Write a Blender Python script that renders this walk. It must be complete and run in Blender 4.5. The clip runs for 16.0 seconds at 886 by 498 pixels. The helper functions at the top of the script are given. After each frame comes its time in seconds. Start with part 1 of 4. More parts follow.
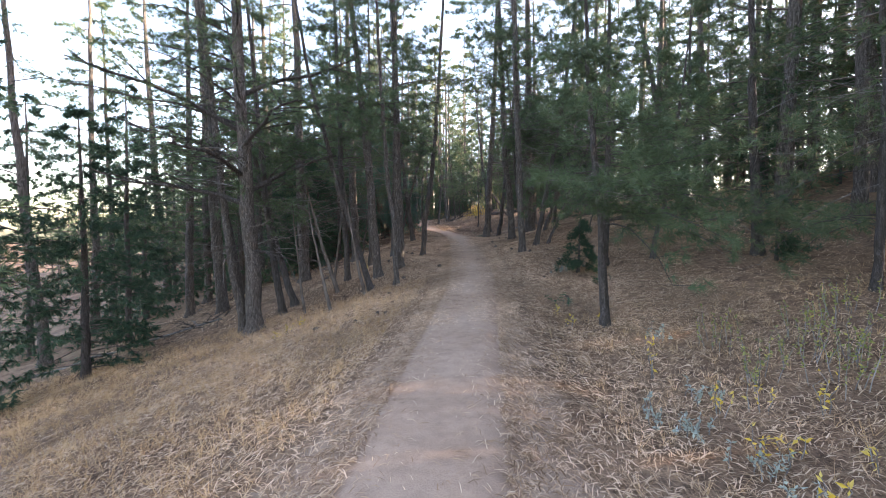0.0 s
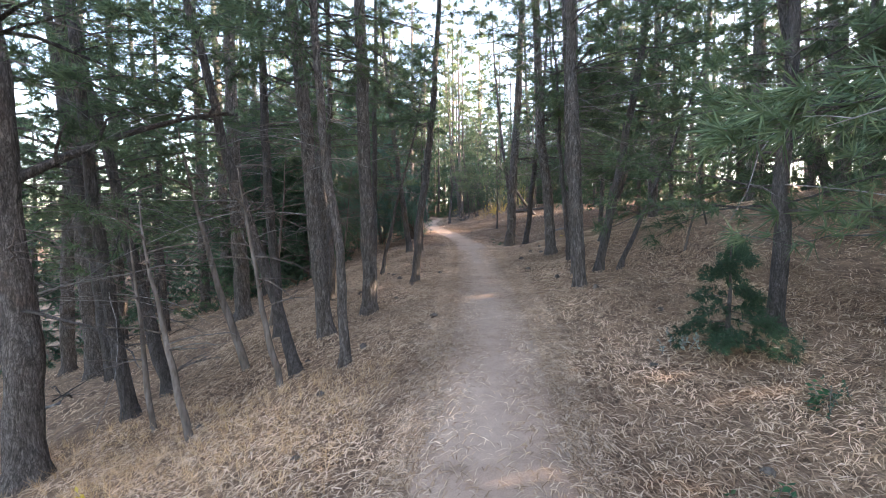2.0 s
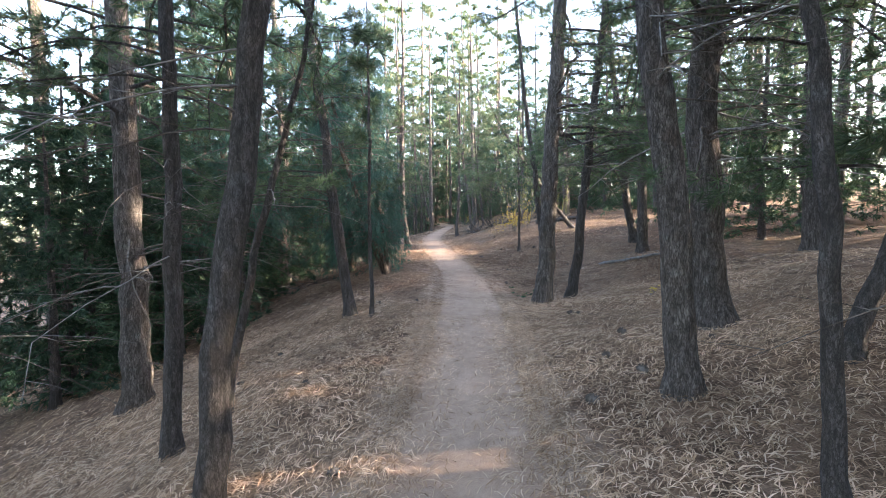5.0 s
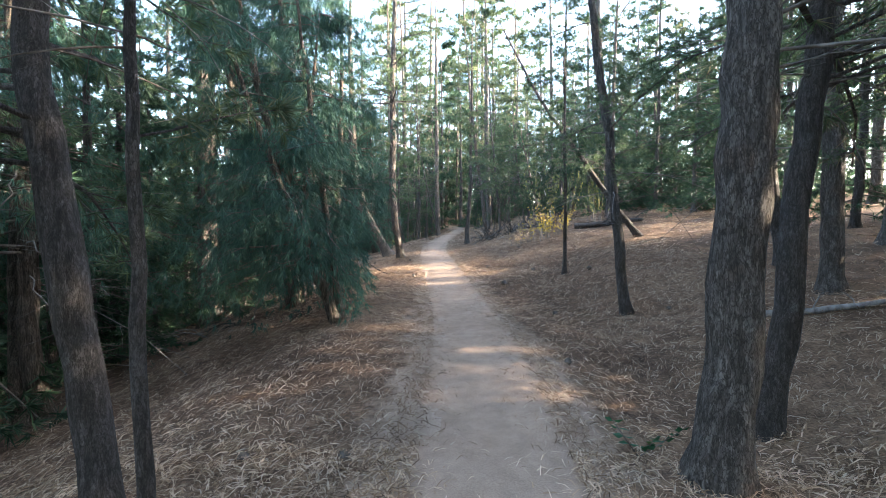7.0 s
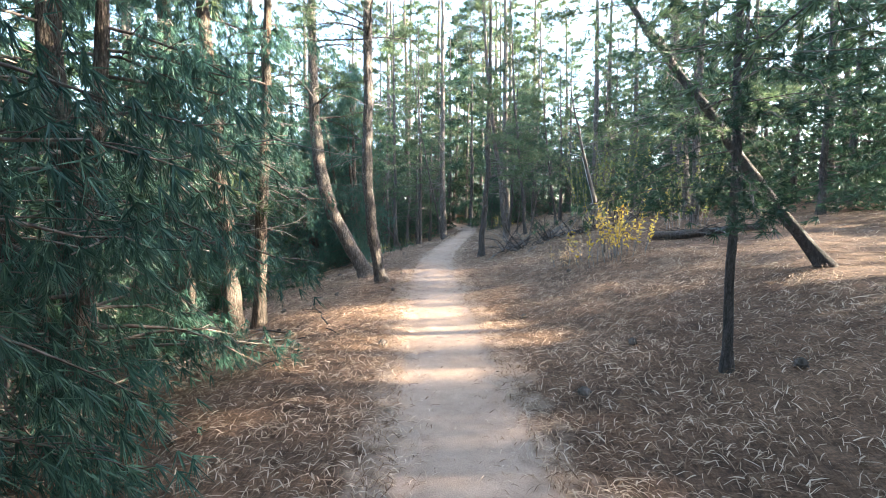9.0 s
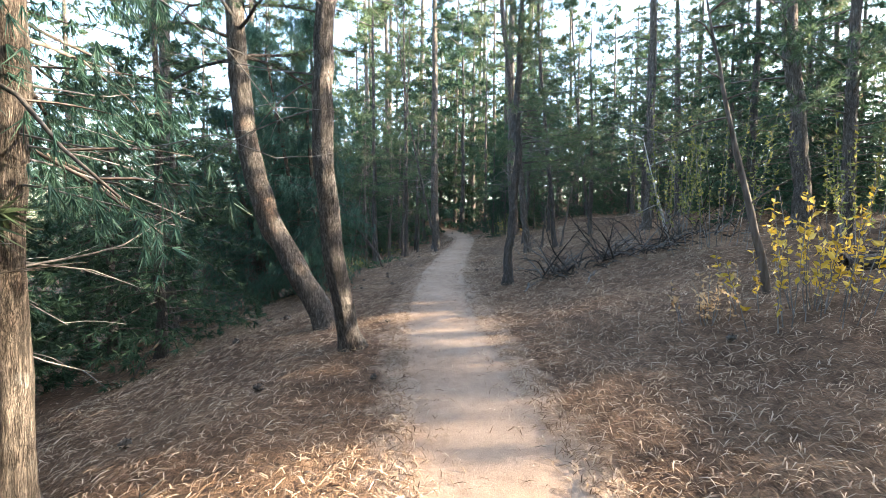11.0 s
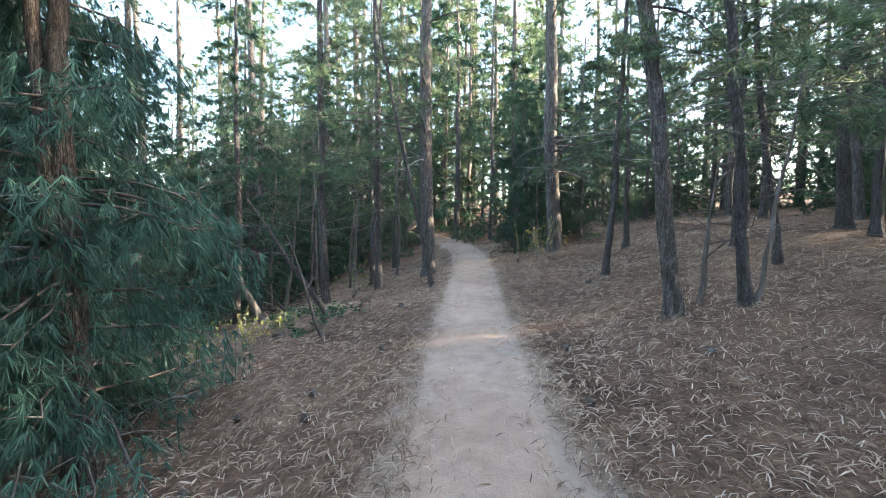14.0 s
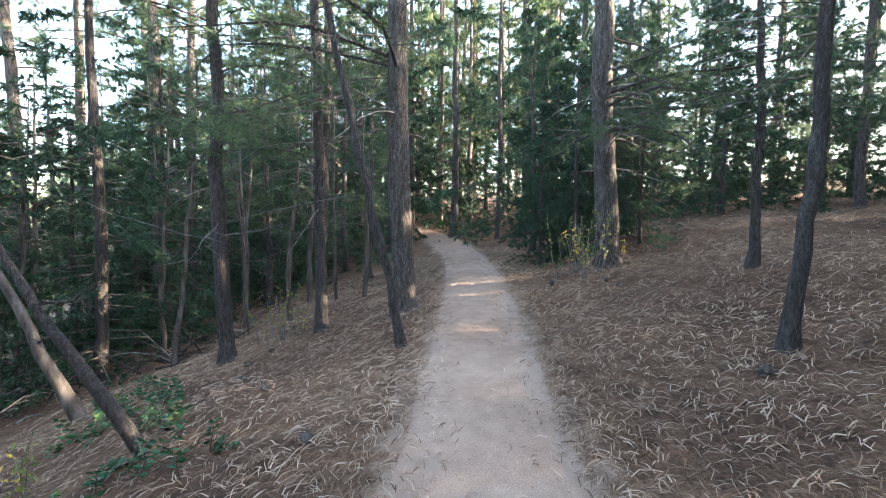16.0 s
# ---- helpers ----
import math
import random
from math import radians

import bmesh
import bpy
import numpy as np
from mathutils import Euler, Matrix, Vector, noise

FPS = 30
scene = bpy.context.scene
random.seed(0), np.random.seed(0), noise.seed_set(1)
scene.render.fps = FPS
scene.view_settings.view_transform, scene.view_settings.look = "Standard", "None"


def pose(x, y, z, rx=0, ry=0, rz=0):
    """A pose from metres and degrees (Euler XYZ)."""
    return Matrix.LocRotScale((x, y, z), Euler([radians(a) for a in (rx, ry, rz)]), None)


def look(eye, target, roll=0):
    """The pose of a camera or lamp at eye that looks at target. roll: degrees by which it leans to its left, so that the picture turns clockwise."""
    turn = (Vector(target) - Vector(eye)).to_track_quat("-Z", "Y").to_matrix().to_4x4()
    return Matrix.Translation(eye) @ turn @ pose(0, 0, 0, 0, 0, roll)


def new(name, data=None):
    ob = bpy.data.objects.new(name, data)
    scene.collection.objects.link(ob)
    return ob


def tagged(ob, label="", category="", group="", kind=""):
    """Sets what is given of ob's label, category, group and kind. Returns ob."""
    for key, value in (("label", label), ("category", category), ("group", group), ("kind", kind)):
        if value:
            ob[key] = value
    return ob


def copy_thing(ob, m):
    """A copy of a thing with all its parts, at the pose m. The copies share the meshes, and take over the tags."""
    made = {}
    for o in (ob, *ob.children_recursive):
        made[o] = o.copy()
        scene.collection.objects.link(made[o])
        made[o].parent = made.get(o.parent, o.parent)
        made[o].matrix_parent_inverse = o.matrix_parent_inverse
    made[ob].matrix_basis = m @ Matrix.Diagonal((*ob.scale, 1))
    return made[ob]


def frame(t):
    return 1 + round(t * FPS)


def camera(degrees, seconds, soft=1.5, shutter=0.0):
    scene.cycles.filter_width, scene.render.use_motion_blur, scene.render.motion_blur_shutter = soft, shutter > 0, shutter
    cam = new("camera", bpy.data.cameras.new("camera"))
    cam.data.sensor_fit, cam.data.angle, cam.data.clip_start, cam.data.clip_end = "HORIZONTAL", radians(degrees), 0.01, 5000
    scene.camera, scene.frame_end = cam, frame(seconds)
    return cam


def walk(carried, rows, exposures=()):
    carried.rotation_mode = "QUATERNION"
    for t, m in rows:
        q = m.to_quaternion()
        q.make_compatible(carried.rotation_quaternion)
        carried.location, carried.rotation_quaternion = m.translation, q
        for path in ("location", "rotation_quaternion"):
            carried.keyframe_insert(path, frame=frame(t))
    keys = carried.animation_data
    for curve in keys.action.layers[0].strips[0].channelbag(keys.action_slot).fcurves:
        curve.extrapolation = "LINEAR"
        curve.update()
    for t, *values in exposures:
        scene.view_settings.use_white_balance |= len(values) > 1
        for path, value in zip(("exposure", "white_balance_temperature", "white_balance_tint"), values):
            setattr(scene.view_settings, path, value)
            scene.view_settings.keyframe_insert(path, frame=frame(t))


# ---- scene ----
cam = camera(90.0, 16.0, soft=0.75)
PATH = [
    (0, (-0.01, -0.122, 1.728), (-0.007, 1.877, 1.659), 0.1),
    (0.5, (-0.065, 0.968, 1.777), (-0.069, 2.967, 1.71), 0.3),
    (1, (-0.038, 2.185, 1.831), (-0.058, 4.184, 1.766), 0.4),
    (1.5, (0.095, 3.272, 1.922), (0.059, 5.271, 1.852), -0.1),
    (2, (0.222, 4.26, 2.084), (0.154, 6.257, 1.993), -0.1),
    (2.5, (0.294, 5.33, 2.192), (0.227, 7.326, 2.088), 0.1),
    (3, (0.39, 6.341, 2.26), (0.313, 8.336, 2.141), -0.4),
    (3.5, (0.528, 7.307, 2.333), (0.452, 9.301, 2.21), -0.1),
    (4, (0.625, 8.202, 2.344), (0.51, 10.196, 2.229), -0.5),
    (4.2, (0.67, 8.598, 2.41), (0.547, 10.591, 2.305), -0.5),
    (6.3, (0.744, 12.958, 2.763), (0.53, 14.945, 2.688), -0.2),
    (6.5, (0.704, 13.437, 2.756), (0.496, 15.425, 2.684), -0.2),
    (7, (0.556, 14.585, 2.79), (0.341, 16.572, 2.712), -0.0),
    (7.5, (0.49, 15.839, 2.931), (0.275, 17.826, 2.851), -0.1),
    (8, (0.324, 16.824, 2.956), (0.098, 18.809, 2.862), 0.3),
    (8.5, (0.259, 17.984, 3.046), (0.026, 19.968, 2.949), 0.5),
    (9, (0.185, 18.951, 3.082), (-0.07, 20.932, 2.981), 0.4),
    (9.2, (0.158, 19.364, 3.089), (-0.115, 21.343, 2.985), 0.2),
    (11.3, (-0.806, 23.21, 3.313), (-0.957, 25.202, 3.226), 0.5),
    (11.5, (-0.824, 23.683, 3.377), (-0.979, 25.675, 3.29), 0.6),
    (12, (-0.939, 24.809, 3.402), (-1.097, 26.801, 3.319), 0.7),
    (12.5, (-1.17, 25.806, 3.498), (-1.307, 27.8, 3.405), 0.5),
    (13, (-1.307, 26.742, 3.513), (-1.421, 28.736, 3.422), -0.1),
    (13.5, (-1.437, 27.569, 3.454), (-1.551, 29.564, 3.371), -0.1),
    (14, (-1.559, 28.464, 3.482), (-1.623, 30.461, 3.394), 0.5),
    (14.5, (-1.639, 29.26, 3.472), (-1.701, 31.257, 3.373), 1.1),
    (15, (-1.52, 30.141, 3.54), (-1.584, 32.137, 3.429), 0.7),
    (15.5, (-1.558, 31.032, 3.555), (-1.632, 33.027, 3.437), 0.5),
    (16, (-1.506, 31.926, 3.617), (-1.568, 33.921, 3.491), 0.4),
]
# seconds, stops, kelvin, tint
EXPOSURES = [(0.0, 3.1, 6950, 22), (1.0, 3.35, 6950, 21), (3.5, 3.85, 6750, 20), (4.2, 3.9, 6700, 19), (6.5, 3.65, 6450, 11), (8.5, 3.85, 6250, 9),
             (11.5, 3.4, 6450, 9), (13.0, 3.65, 6450, 9), (14.5, 4.0, 6450, 10), (15.5, 4.0, 6550, 11), (16.0, 3.95, 6600, 13)]
walk(cam, [(t, look(eye, target, roll)) for t, eye, target, roll in PATH], EXPOSURES)

# ---- sky and sun ----
SUN_ELEVATION, SUN_EAST = radians(15), radians(6)  # east: turn from the x axis towards y
SUN_WAY = Vector((math.cos(SUN_EAST) * math.cos(SUN_ELEVATION), math.sin(SUN_EAST) * math.cos(SUN_ELEVATION), math.sin(SUN_ELEVATION)))
world = bpy.data.worlds.new("sky")
scene.world = world
world.use_nodes = True
wn = world.node_tree.nodes
sky = wn.new("ShaderNodeTexSky")
sky.sky_type, sky.sun_disc = "NISHITA", False
sky.sun_elevation, sky.sun_rotation = SUN_ELEVATION, radians(90) - SUN_EAST
sky.air_density, sky.dust_density = 1.0, 2.0
world.node_tree.links.new(sky.outputs[0], wn["Background"].inputs[0])
wn["Background"].inputs[1].default_value = 0.15
sun = new("sun", bpy.data.lights.new("sun", "SUN"))
sun.data.energy, sun.data.angle, sun.data.color = 5.0, radians(0.6), (1.0, 0.86, 0.66)
sun.matrix_world = look(SUN_WAY * 60, (0, 0, 0))


# ---- materials ----
def shader(name, rough=0.9):
    m = bpy.data.materials.new(name)
    m.use_nodes = True
    nt = m.node_tree
    b = nt.nodes["Principled BSDF"]
    b.inputs["Roughness"].default_value = rough
    b.inputs["Specular IOR Level"].default_value = 0.25
    return m, nt, b


def node(nt, kind, **inputs):
    n = nt.nodes.new(kind)
    for key, value in inputs.items():
        n.inputs[key.replace("_", " ")].default_value = value
    return n


def ramp(nt, source, *stops):
    r = nt.nodes.new("ShaderNodeValToRGB")
    while len(r.color_ramp.elements) < len(stops):
        r.color_ramp.elements.new(0.5)
    for e, (at, colour) in zip(r.color_ramp.elements, stops):
        e.position, e.color = at, (*colour, 1)
    nt.links.new(source, r.inputs[0])
    return r.outputs[0]


def coords(nt, scale):
    tc = nt.nodes.new("ShaderNodeTexCoord")
    mp = nt.nodes.new("ShaderNodeMapping")
    mp.inputs["Scale"].default_value = scale
    nt.links.new(tc.outputs["Object"], mp.inputs[0])
    return mp.outputs[0]


def noise_tex(nt, scale, detail=4.0, stretch=(1, 1, 1), rough=0.6):
    n = node(nt, "ShaderNodeTexNoise", Scale=scale, Detail=detail, Roughness=rough)
    nt.links.new(coords(nt, stretch), n.inputs["Vector"])
    return n.outputs["Fac"]


def mixed(nt, fac, a, b, mode="MIX"):
    m = nt.nodes.new("ShaderNodeMix")
    m.data_type, m.blend_type = "RGBA", mode
    for value, socket in ((fac, m.inputs["Factor"]), (a, m.inputs["A"]), (b, m.inputs["B"])):
        if isinstance(value, (tuple, float, int)):
            socket.default_value = (*value, 1) if isinstance(value, tuple) else value
        else:
            nt.links.new(value, socket)
    return m.outputs["Result"]


def bumped(nt, b, height, strength, distance):
    n = node(nt, "ShaderNodeBump", Strength=strength, Distance=distance)
    nt.links.new(height, n.inputs["Height"])
    nt.links.new(n.outputs[0], b.inputs["Normal"])


def bark(name, dark, mid, light, warm, scale=60.0, flat=0.3):
    """Scaly bark: broken upright furrows between small plates, warmer patches and pale lichen."""
    m, nt, b = shader(name, 0.95)
    wob = node(nt, "ShaderNodeTexNoise", Scale=14.0, Detail=5.0, Roughness=0.7)
    base = coords(nt, (1, 1, flat))
    nt.links.new(base, wob.inputs["Vector"])
    shift = nt.nodes.new("ShaderNodeVectorMath")
    shift.operation = "MULTIPLY_ADD"
    nt.links.new(wob.outputs["Color"], shift.inputs[0])
    shift.inputs[1].default_value = (0.13, 0.13, 0.13)
    nt.links.new(base, shift.inputs[2])
    v = node(nt, "ShaderNodeTexVoronoi", Scale=scale)
    v.feature = "DISTANCE_TO_EDGE"
    nt.links.new(shift.outputs[0], v.inputs["Vector"])
    cell = node(nt, "ShaderNodeTexVoronoi", Scale=scale)
    nt.links.new(shift.outputs[0], cell.inputs["Vector"])
    crack = ramp(nt, v.outputs["Distance"], (0.0, (0.2, 0.2, 0.2)), (0.13, (1, 1, 1)))
    furrow = ramp(nt, noise_tex(nt, 34.0, 8.0, (1, 1, 0.2), 0.75), (0.4, (0, 0, 0)), (0.58, (1, 1, 1)))
    fine = noise_tex(nt, 90.0, 6.0, (1, 1, 0.45), 0.75)
    plate = ramp(nt, cell.outputs["Color"], (0.1, mid), (0.55, light), (0.9, mid))
    plate = mixed(nt, ramp(nt, noise_tex(nt, 2.2, 4.0), (0.56, (0, 0, 0)), (0.74, (0.8, 0.8, 0.8))), plate, warm)
    plate = mixed(nt, ramp(nt, noise_tex(nt, 7.0, 5.0), (0.6, (0, 0, 0)), (0.75, (0.5, 0.5, 0.5))), plate, (0.3, 0.32, 0.31))
    plate = mixed(nt, 0.8, plate, ramp(nt, fine, (0.3, (0.35, 0.35, 0.35)), (0.7, (1.45, 1.45, 1.45))), "MULTIPLY")
    deep = mixed(nt, 0.7, crack, furrow, "MULTIPLY")
    nt.links.new(mixed(nt, deep, dark, plate), b.inputs["Base Color"])
    bumped(nt, b, mixed(nt, 0.4, deep, fine), 1.0, 0.018)
    return m


BARK = bark("grey_pine_bark", (0.03, 0.024, 0.02), (0.15, 0.127, 0.112), (0.26, 0.228, 0.205), (0.25, 0.15, 0.095), 42.0)
BARK_DARK = bark("dark_pine_bark", (0.035, 0.03, 0.027), (0.115, 0.10, 0.09), (0.18, 0.16, 0.15), (0.17, 0.11, 0.08), 75.0)
BARK_FIBRE = bark("stringy_juniper_bark", (0.025, 0.02, 0.016), (0.15, 0.115, 0.09), (0.26, 0.21, 0.17), (0.2, 0.12, 0.08), 60.0, 0.06)


def dead_wood(name, a, b_, c):
    m, nt, b = shader(name, 0.9)
    g = noise_tex(nt, 18.0, 5.0, (1, 1, 0.2))
    nt.links.new(ramp(nt, g, (0.3, a), (0.5, b_), (0.72, c)), b.inputs["Base Color"])
    bumped(nt, b, g, 0.7, 0.006)
    return m


DEAD = dead_wood("weathered_dead_wood", (0.07, 0.062, 0.057), (0.17, 0.155, 0.145), (0.3, 0.285, 0.27))
TWIG = dead_wood("brown_twig_wood", (0.045, 0.036, 0.03), (0.11, 0.09, 0.075), (0.2, 0.17, 0.15))

CHARRED = dead_wood("dark_rotten_wood", (0.02, 0.016, 0.014), (0.05, 0.042, 0.036), (0.12, 0.1, 0.088))


def foliage(name, stops, glow, gloss=0.5):
    """Leaves and needles: each one its own shade, a little light shining through."""
    m, nt, b = shader(name, gloss)
    geo = nt.nodes.new("ShaderNodeNewGeometry")
    info = nt.nodes.new("ShaderNodeObjectInfo")
    add = nt.nodes.new("ShaderNodeMath")
    add.operation = "MULTIPLY_ADD"
    nt.links.new(info.outputs["Random"], add.inputs[0])
    add.inputs[1].default_value = 0.3
    half = nt.nodes.new("ShaderNodeMath")
    half.operation = "MULTIPLY"
    nt.links.new(geo.outputs["Random Per Island"], half.inputs[0])
    half.inputs[1].default_value = 0.7
    nt.links.new(half.outputs[0], add.inputs[2])
    colour = ramp(nt, add.outputs[0], *stops)
    patch = ramp(nt, noise_tex(nt, 0.9, 3.0), (0.35, (0.7, 0.7, 0.7)), (0.65, (1.25, 1.25, 1.25)))
    colour = mixed(nt, 1.0, colour, patch, "MULTIPLY")
    nt.links.new(colour, b.inputs["Base Color"])
    t = nt.nodes.new("ShaderNodeBsdfTranslucent")
    nt.links.new(colour, t.inputs[0])
    mix = nt.nodes.new("ShaderNodeMixShader")
    mix.inputs[0].default_value = glow
    nt.links.new(b.outputs[0], mix.inputs[1])
    nt.links.new(t.outputs[0], mix.inputs[2])
    nt.links.new(mix.outputs[0], nt.nodes["Material Output"].inputs[0])
    return m


NEEDLE = foliage("pine_needles", ((0.0, (0.05, 0.085, 0.045)), (0.5, (0.095, 0.14, 0.07)), (0.86, (0.15, 0.19, 0.1)), (0.96, (0.3, 0.21, 0.13))), 0.36)
FIR = foliage("fir_needles", ((0.0, (0.025, 0.052, 0.032)), (0.6, (0.05, 0.1, 0.055)), (1.0, (0.11, 0.16, 0.085))), 0.34)
JUNIPER = foliage("juniper_sprays", ((0.0, (0.03, 0.075, 0.058)), (0.6, (0.065, 0.135, 0.095)), (0.93, (0.10, 0.18, 0.12)), (1.0, (0.2, 0.14, 0.08))), 0.35)
STRAW = foliage("dry_straw", ((0.0, (0.16, 0.095, 0.055)), (0.3, (0.44, 0.285, 0.175)), (0.6, (0.66, 0.475, 0.325)), (1.0, (0.84, 0.69, 0.53))), 0.2, 0.8)
BROWN_STRAW = foliage("brown_needle_litter", ((0.0, (0.07, 0.042, 0.026)), (0.35, (0.24, 0.15, 0.095)), (0.65, (0.48, 0.35, 0.245)), (1.0, (0.72, 0.6, 0.47))), 0.2, 0.85)
GRASS = foliage("dry_orange_grass", ((0.0, (0.4, 0.24, 0.12)), (0.5, (0.62, 0.4, 0.21)), (1.0, (0.76, 0.57, 0.36))), 0.35, 0.8)
YELLOW = foliage("yellow_autumn_leaves", ((0.0, (0.45, 0.27, 0.03)), (0.5, (0.7, 0.48, 0.06)), (1.0, (0.75, 0.6, 0.2))), 0.4)
OLIVE = foliage("olive_shrub_leaves", ((0.0, (0.12, 0.15, 0.04)), (0.6, (0.25, 0.27, 0.08)), (1.0, (0.5, 0.42, 0.1))), 0.4)
SAGE = foliage("grey_sage_leaves", ((0.0, (0.2, 0.24, 0.19)), (1.0, (0.4, 0.44, 0.38))), 0.2)
LEAF = foliage("broad_green_leaves", ((0.0, (0.02, 0.06, 0.028)), (0.8, (0.04, 0.115, 0.05)), (1.0, (0.12, 0.15, 0.05))), 0.2, 0.4)


def dirt(name):
    m, nt, b = shader(name, 0.97)
    big, mid, fine = noise_tex(nt, 0.9, 5.0), noise_tex(nt, 9.0, 6.0), noise_tex(nt, 140.0, 4.0)
    c = ramp(nt, big, (0.32, (0.3, 0.205, 0.147)), (0.68, (0.4, 0.288, 0.215)))
    c = mixed(nt, 0.6, c, ramp(nt, mid, (0.3, (0.72, 0.7, 0.68)), (0.7, (1.2, 1.18, 1.15))), "MULTIPLY")
    c = mixed(nt, 0.6, c, ramp(nt, fine, (0.35, (0.7, 0.68, 0.66)), (0.65, (1.25, 1.22, 1.2))), "MULTIPLY")
    nt.links.new(c, b.inputs["Base Color"])
    bumped(nt, b, mixed(nt, 0.4, mid, fine), 0.5, 0.012)
    return m


def forest_floor(name):
    """Needle litter and dry grass over brown soil; bare dirt where the ground is trodden."""
    m, nt, b = shader(name, 0.97)
    big, mid = noise_tex(nt, 0.5, 5.0), noise_tex(nt, 6.0, 6.0)
    streak = noise_tex(nt, 70.0, 5.0, (1, 0.25, 1), 0.75)
    cross = noise_tex(nt, 70.0, 5.0, (0.25, 1, 1), 0.75)
    c = ramp(nt, big, (0.3, (0.11, 0.07, 0.047)), (0.5, (0.21, 0.142, 0.098)), (0.72, (0.31, 0.222, 0.158)))
    c = mixed(nt, 0.8, c, ramp(nt, mid, (0.32, (0.45, 0.42, 0.4)), (0.7, (1.35, 1.3, 1.25))), "MULTIPLY")
    c = mixed(nt, 0.8, c, ramp(nt, streak, (0.35, (0.45, 0.43, 0.4)), (0.65, (1.5, 1.45, 1.4))), "MULTIPLY")
    c = mixed(nt, 0.8, c, ramp(nt, cross, (0.35, (0.5, 0.48, 0.45)), (0.65, (1.45, 1.4, 1.35))), "MULTIPLY")
    duff = nt.nodes.new("ShaderNodeAttribute")  # black-brown duff under the later part of the trail's banks
    duff.attribute_name = "duff"
    c = mixed(nt, duff.outputs["Fac"], c, mixed(nt, 1.0, c, (0.72, 0.68, 0.65), "MULTIPLY"))
    worn = nt.nodes.new("ShaderNodeAttribute")
    worn.attribute_name = "worn"
    edge = nt.nodes.new("ShaderNodeMath")
    edge.operation = "MULTIPLY_ADD"
    nt.links.new(noise_tex(nt, 5.0, 6.0), edge.inputs[0])
    edge.inputs[1].default_value = 1.0
    nt.links.new(worn.outputs["Fac"], edge.inputs[2])
    c = mixed(nt, ramp(nt, edge.outputs[0], (0.72, (0, 0, 0)), (1.25, (1, 1, 1))), c, (0.37, 0.266, 0.198))
    nt.links.new(c, b.inputs["Base Color"])
    bumped(nt, b, mixed(nt, 0.5, mid, streak), 0.9, 0.03)
    return m


DIRT, FLOOR = dirt("trodden_pinkish_dirt"), forest_floor("needle_litter_ground")
STONE = dead_wood("pale_stone", (0.3, 0.29, 0.27), (0.42, 0.4, 0.38), (0.55, 0.53, 0.5))

# ---- lie of the land ----
HEIGHT_Y = [-200, -5, 0, 8.2, 13.5, 18, 23.5, 27, 32, 38, 46, 60, 200]
HEIGHT_Z = [-9, 0.1, 0.33, 0.9, 1.37, 1.66, 1.9, 2.12, 2.43, 2.8, 3.1, 3.7, 8]
TRAIL_Y = [-200, 0, 2, 4.5, 7.5, 10, 14, 18, 19.3, 21, 23.7, 25, 27.2, 28.3, 31, 33, 36, 39, 42, 46, 50, 70, 200]
TRAIL_X = [-2, -0.35, -0.1, 0.15, 0.54, 0.64, 0.65, 0.56, 0.4, 0.04, -0.38, -0.68, -1.1, -1.25, -1.46, -1.42, -1.27, -1.24, -1.45, -2.1, -3.2, -16, -90]
CROSS_X = [-300, -60, -25, -10, -4, -2, -0.6, 0, 0.6, 1.5, 4, 10, 30, 60, 300]
CROSS_Z = [-24, -12, -6.2, -2.5, -0.85, -0.28, -0.03, 0, 0.02, 0.13, 0.75, 1.3, 2.4, 4, 10]


BANK_Y = [-10, 2, 5.3, 8, 10, 13.5, 15.5, 17.5, 20, 22.5, 29, 34, 40, 60]
BANK_LEFT = [0, -0.05, -0.1, -0.12, 0.05, 0.05, 0.12, 0.15, 0.2, 0.18, 0.02, -0.02, -0.3, -0.3]
BANK_RIGHT = [-0.2, -0.27, -0.3, -0.08, 0.12, 0.12, 0.0, -0.22, -0.22, 0.0, 0.03, 0.06, 0.06, 0]
HALF_Y, HALF = [0, 3, 5, 7, 10, 14, 18, 21, 24, 28, 31, 36], [0.75, 0.62, 0.53, 0.47, 0.55, 0.55, 0.55, 0.45, 0.46, 0.5, 0.41, 0.36]  # half the trail's width


def eased(v, xs, ys, reach):
    v = np.asarray(v, float)
    return sum(np.interp(v + k, xs, ys) for k in np.linspace(-reach, reach, 9)) / 9


def trail_x(y):
    return eased(y, TRAIL_Y, TRAIL_X, 2.0)


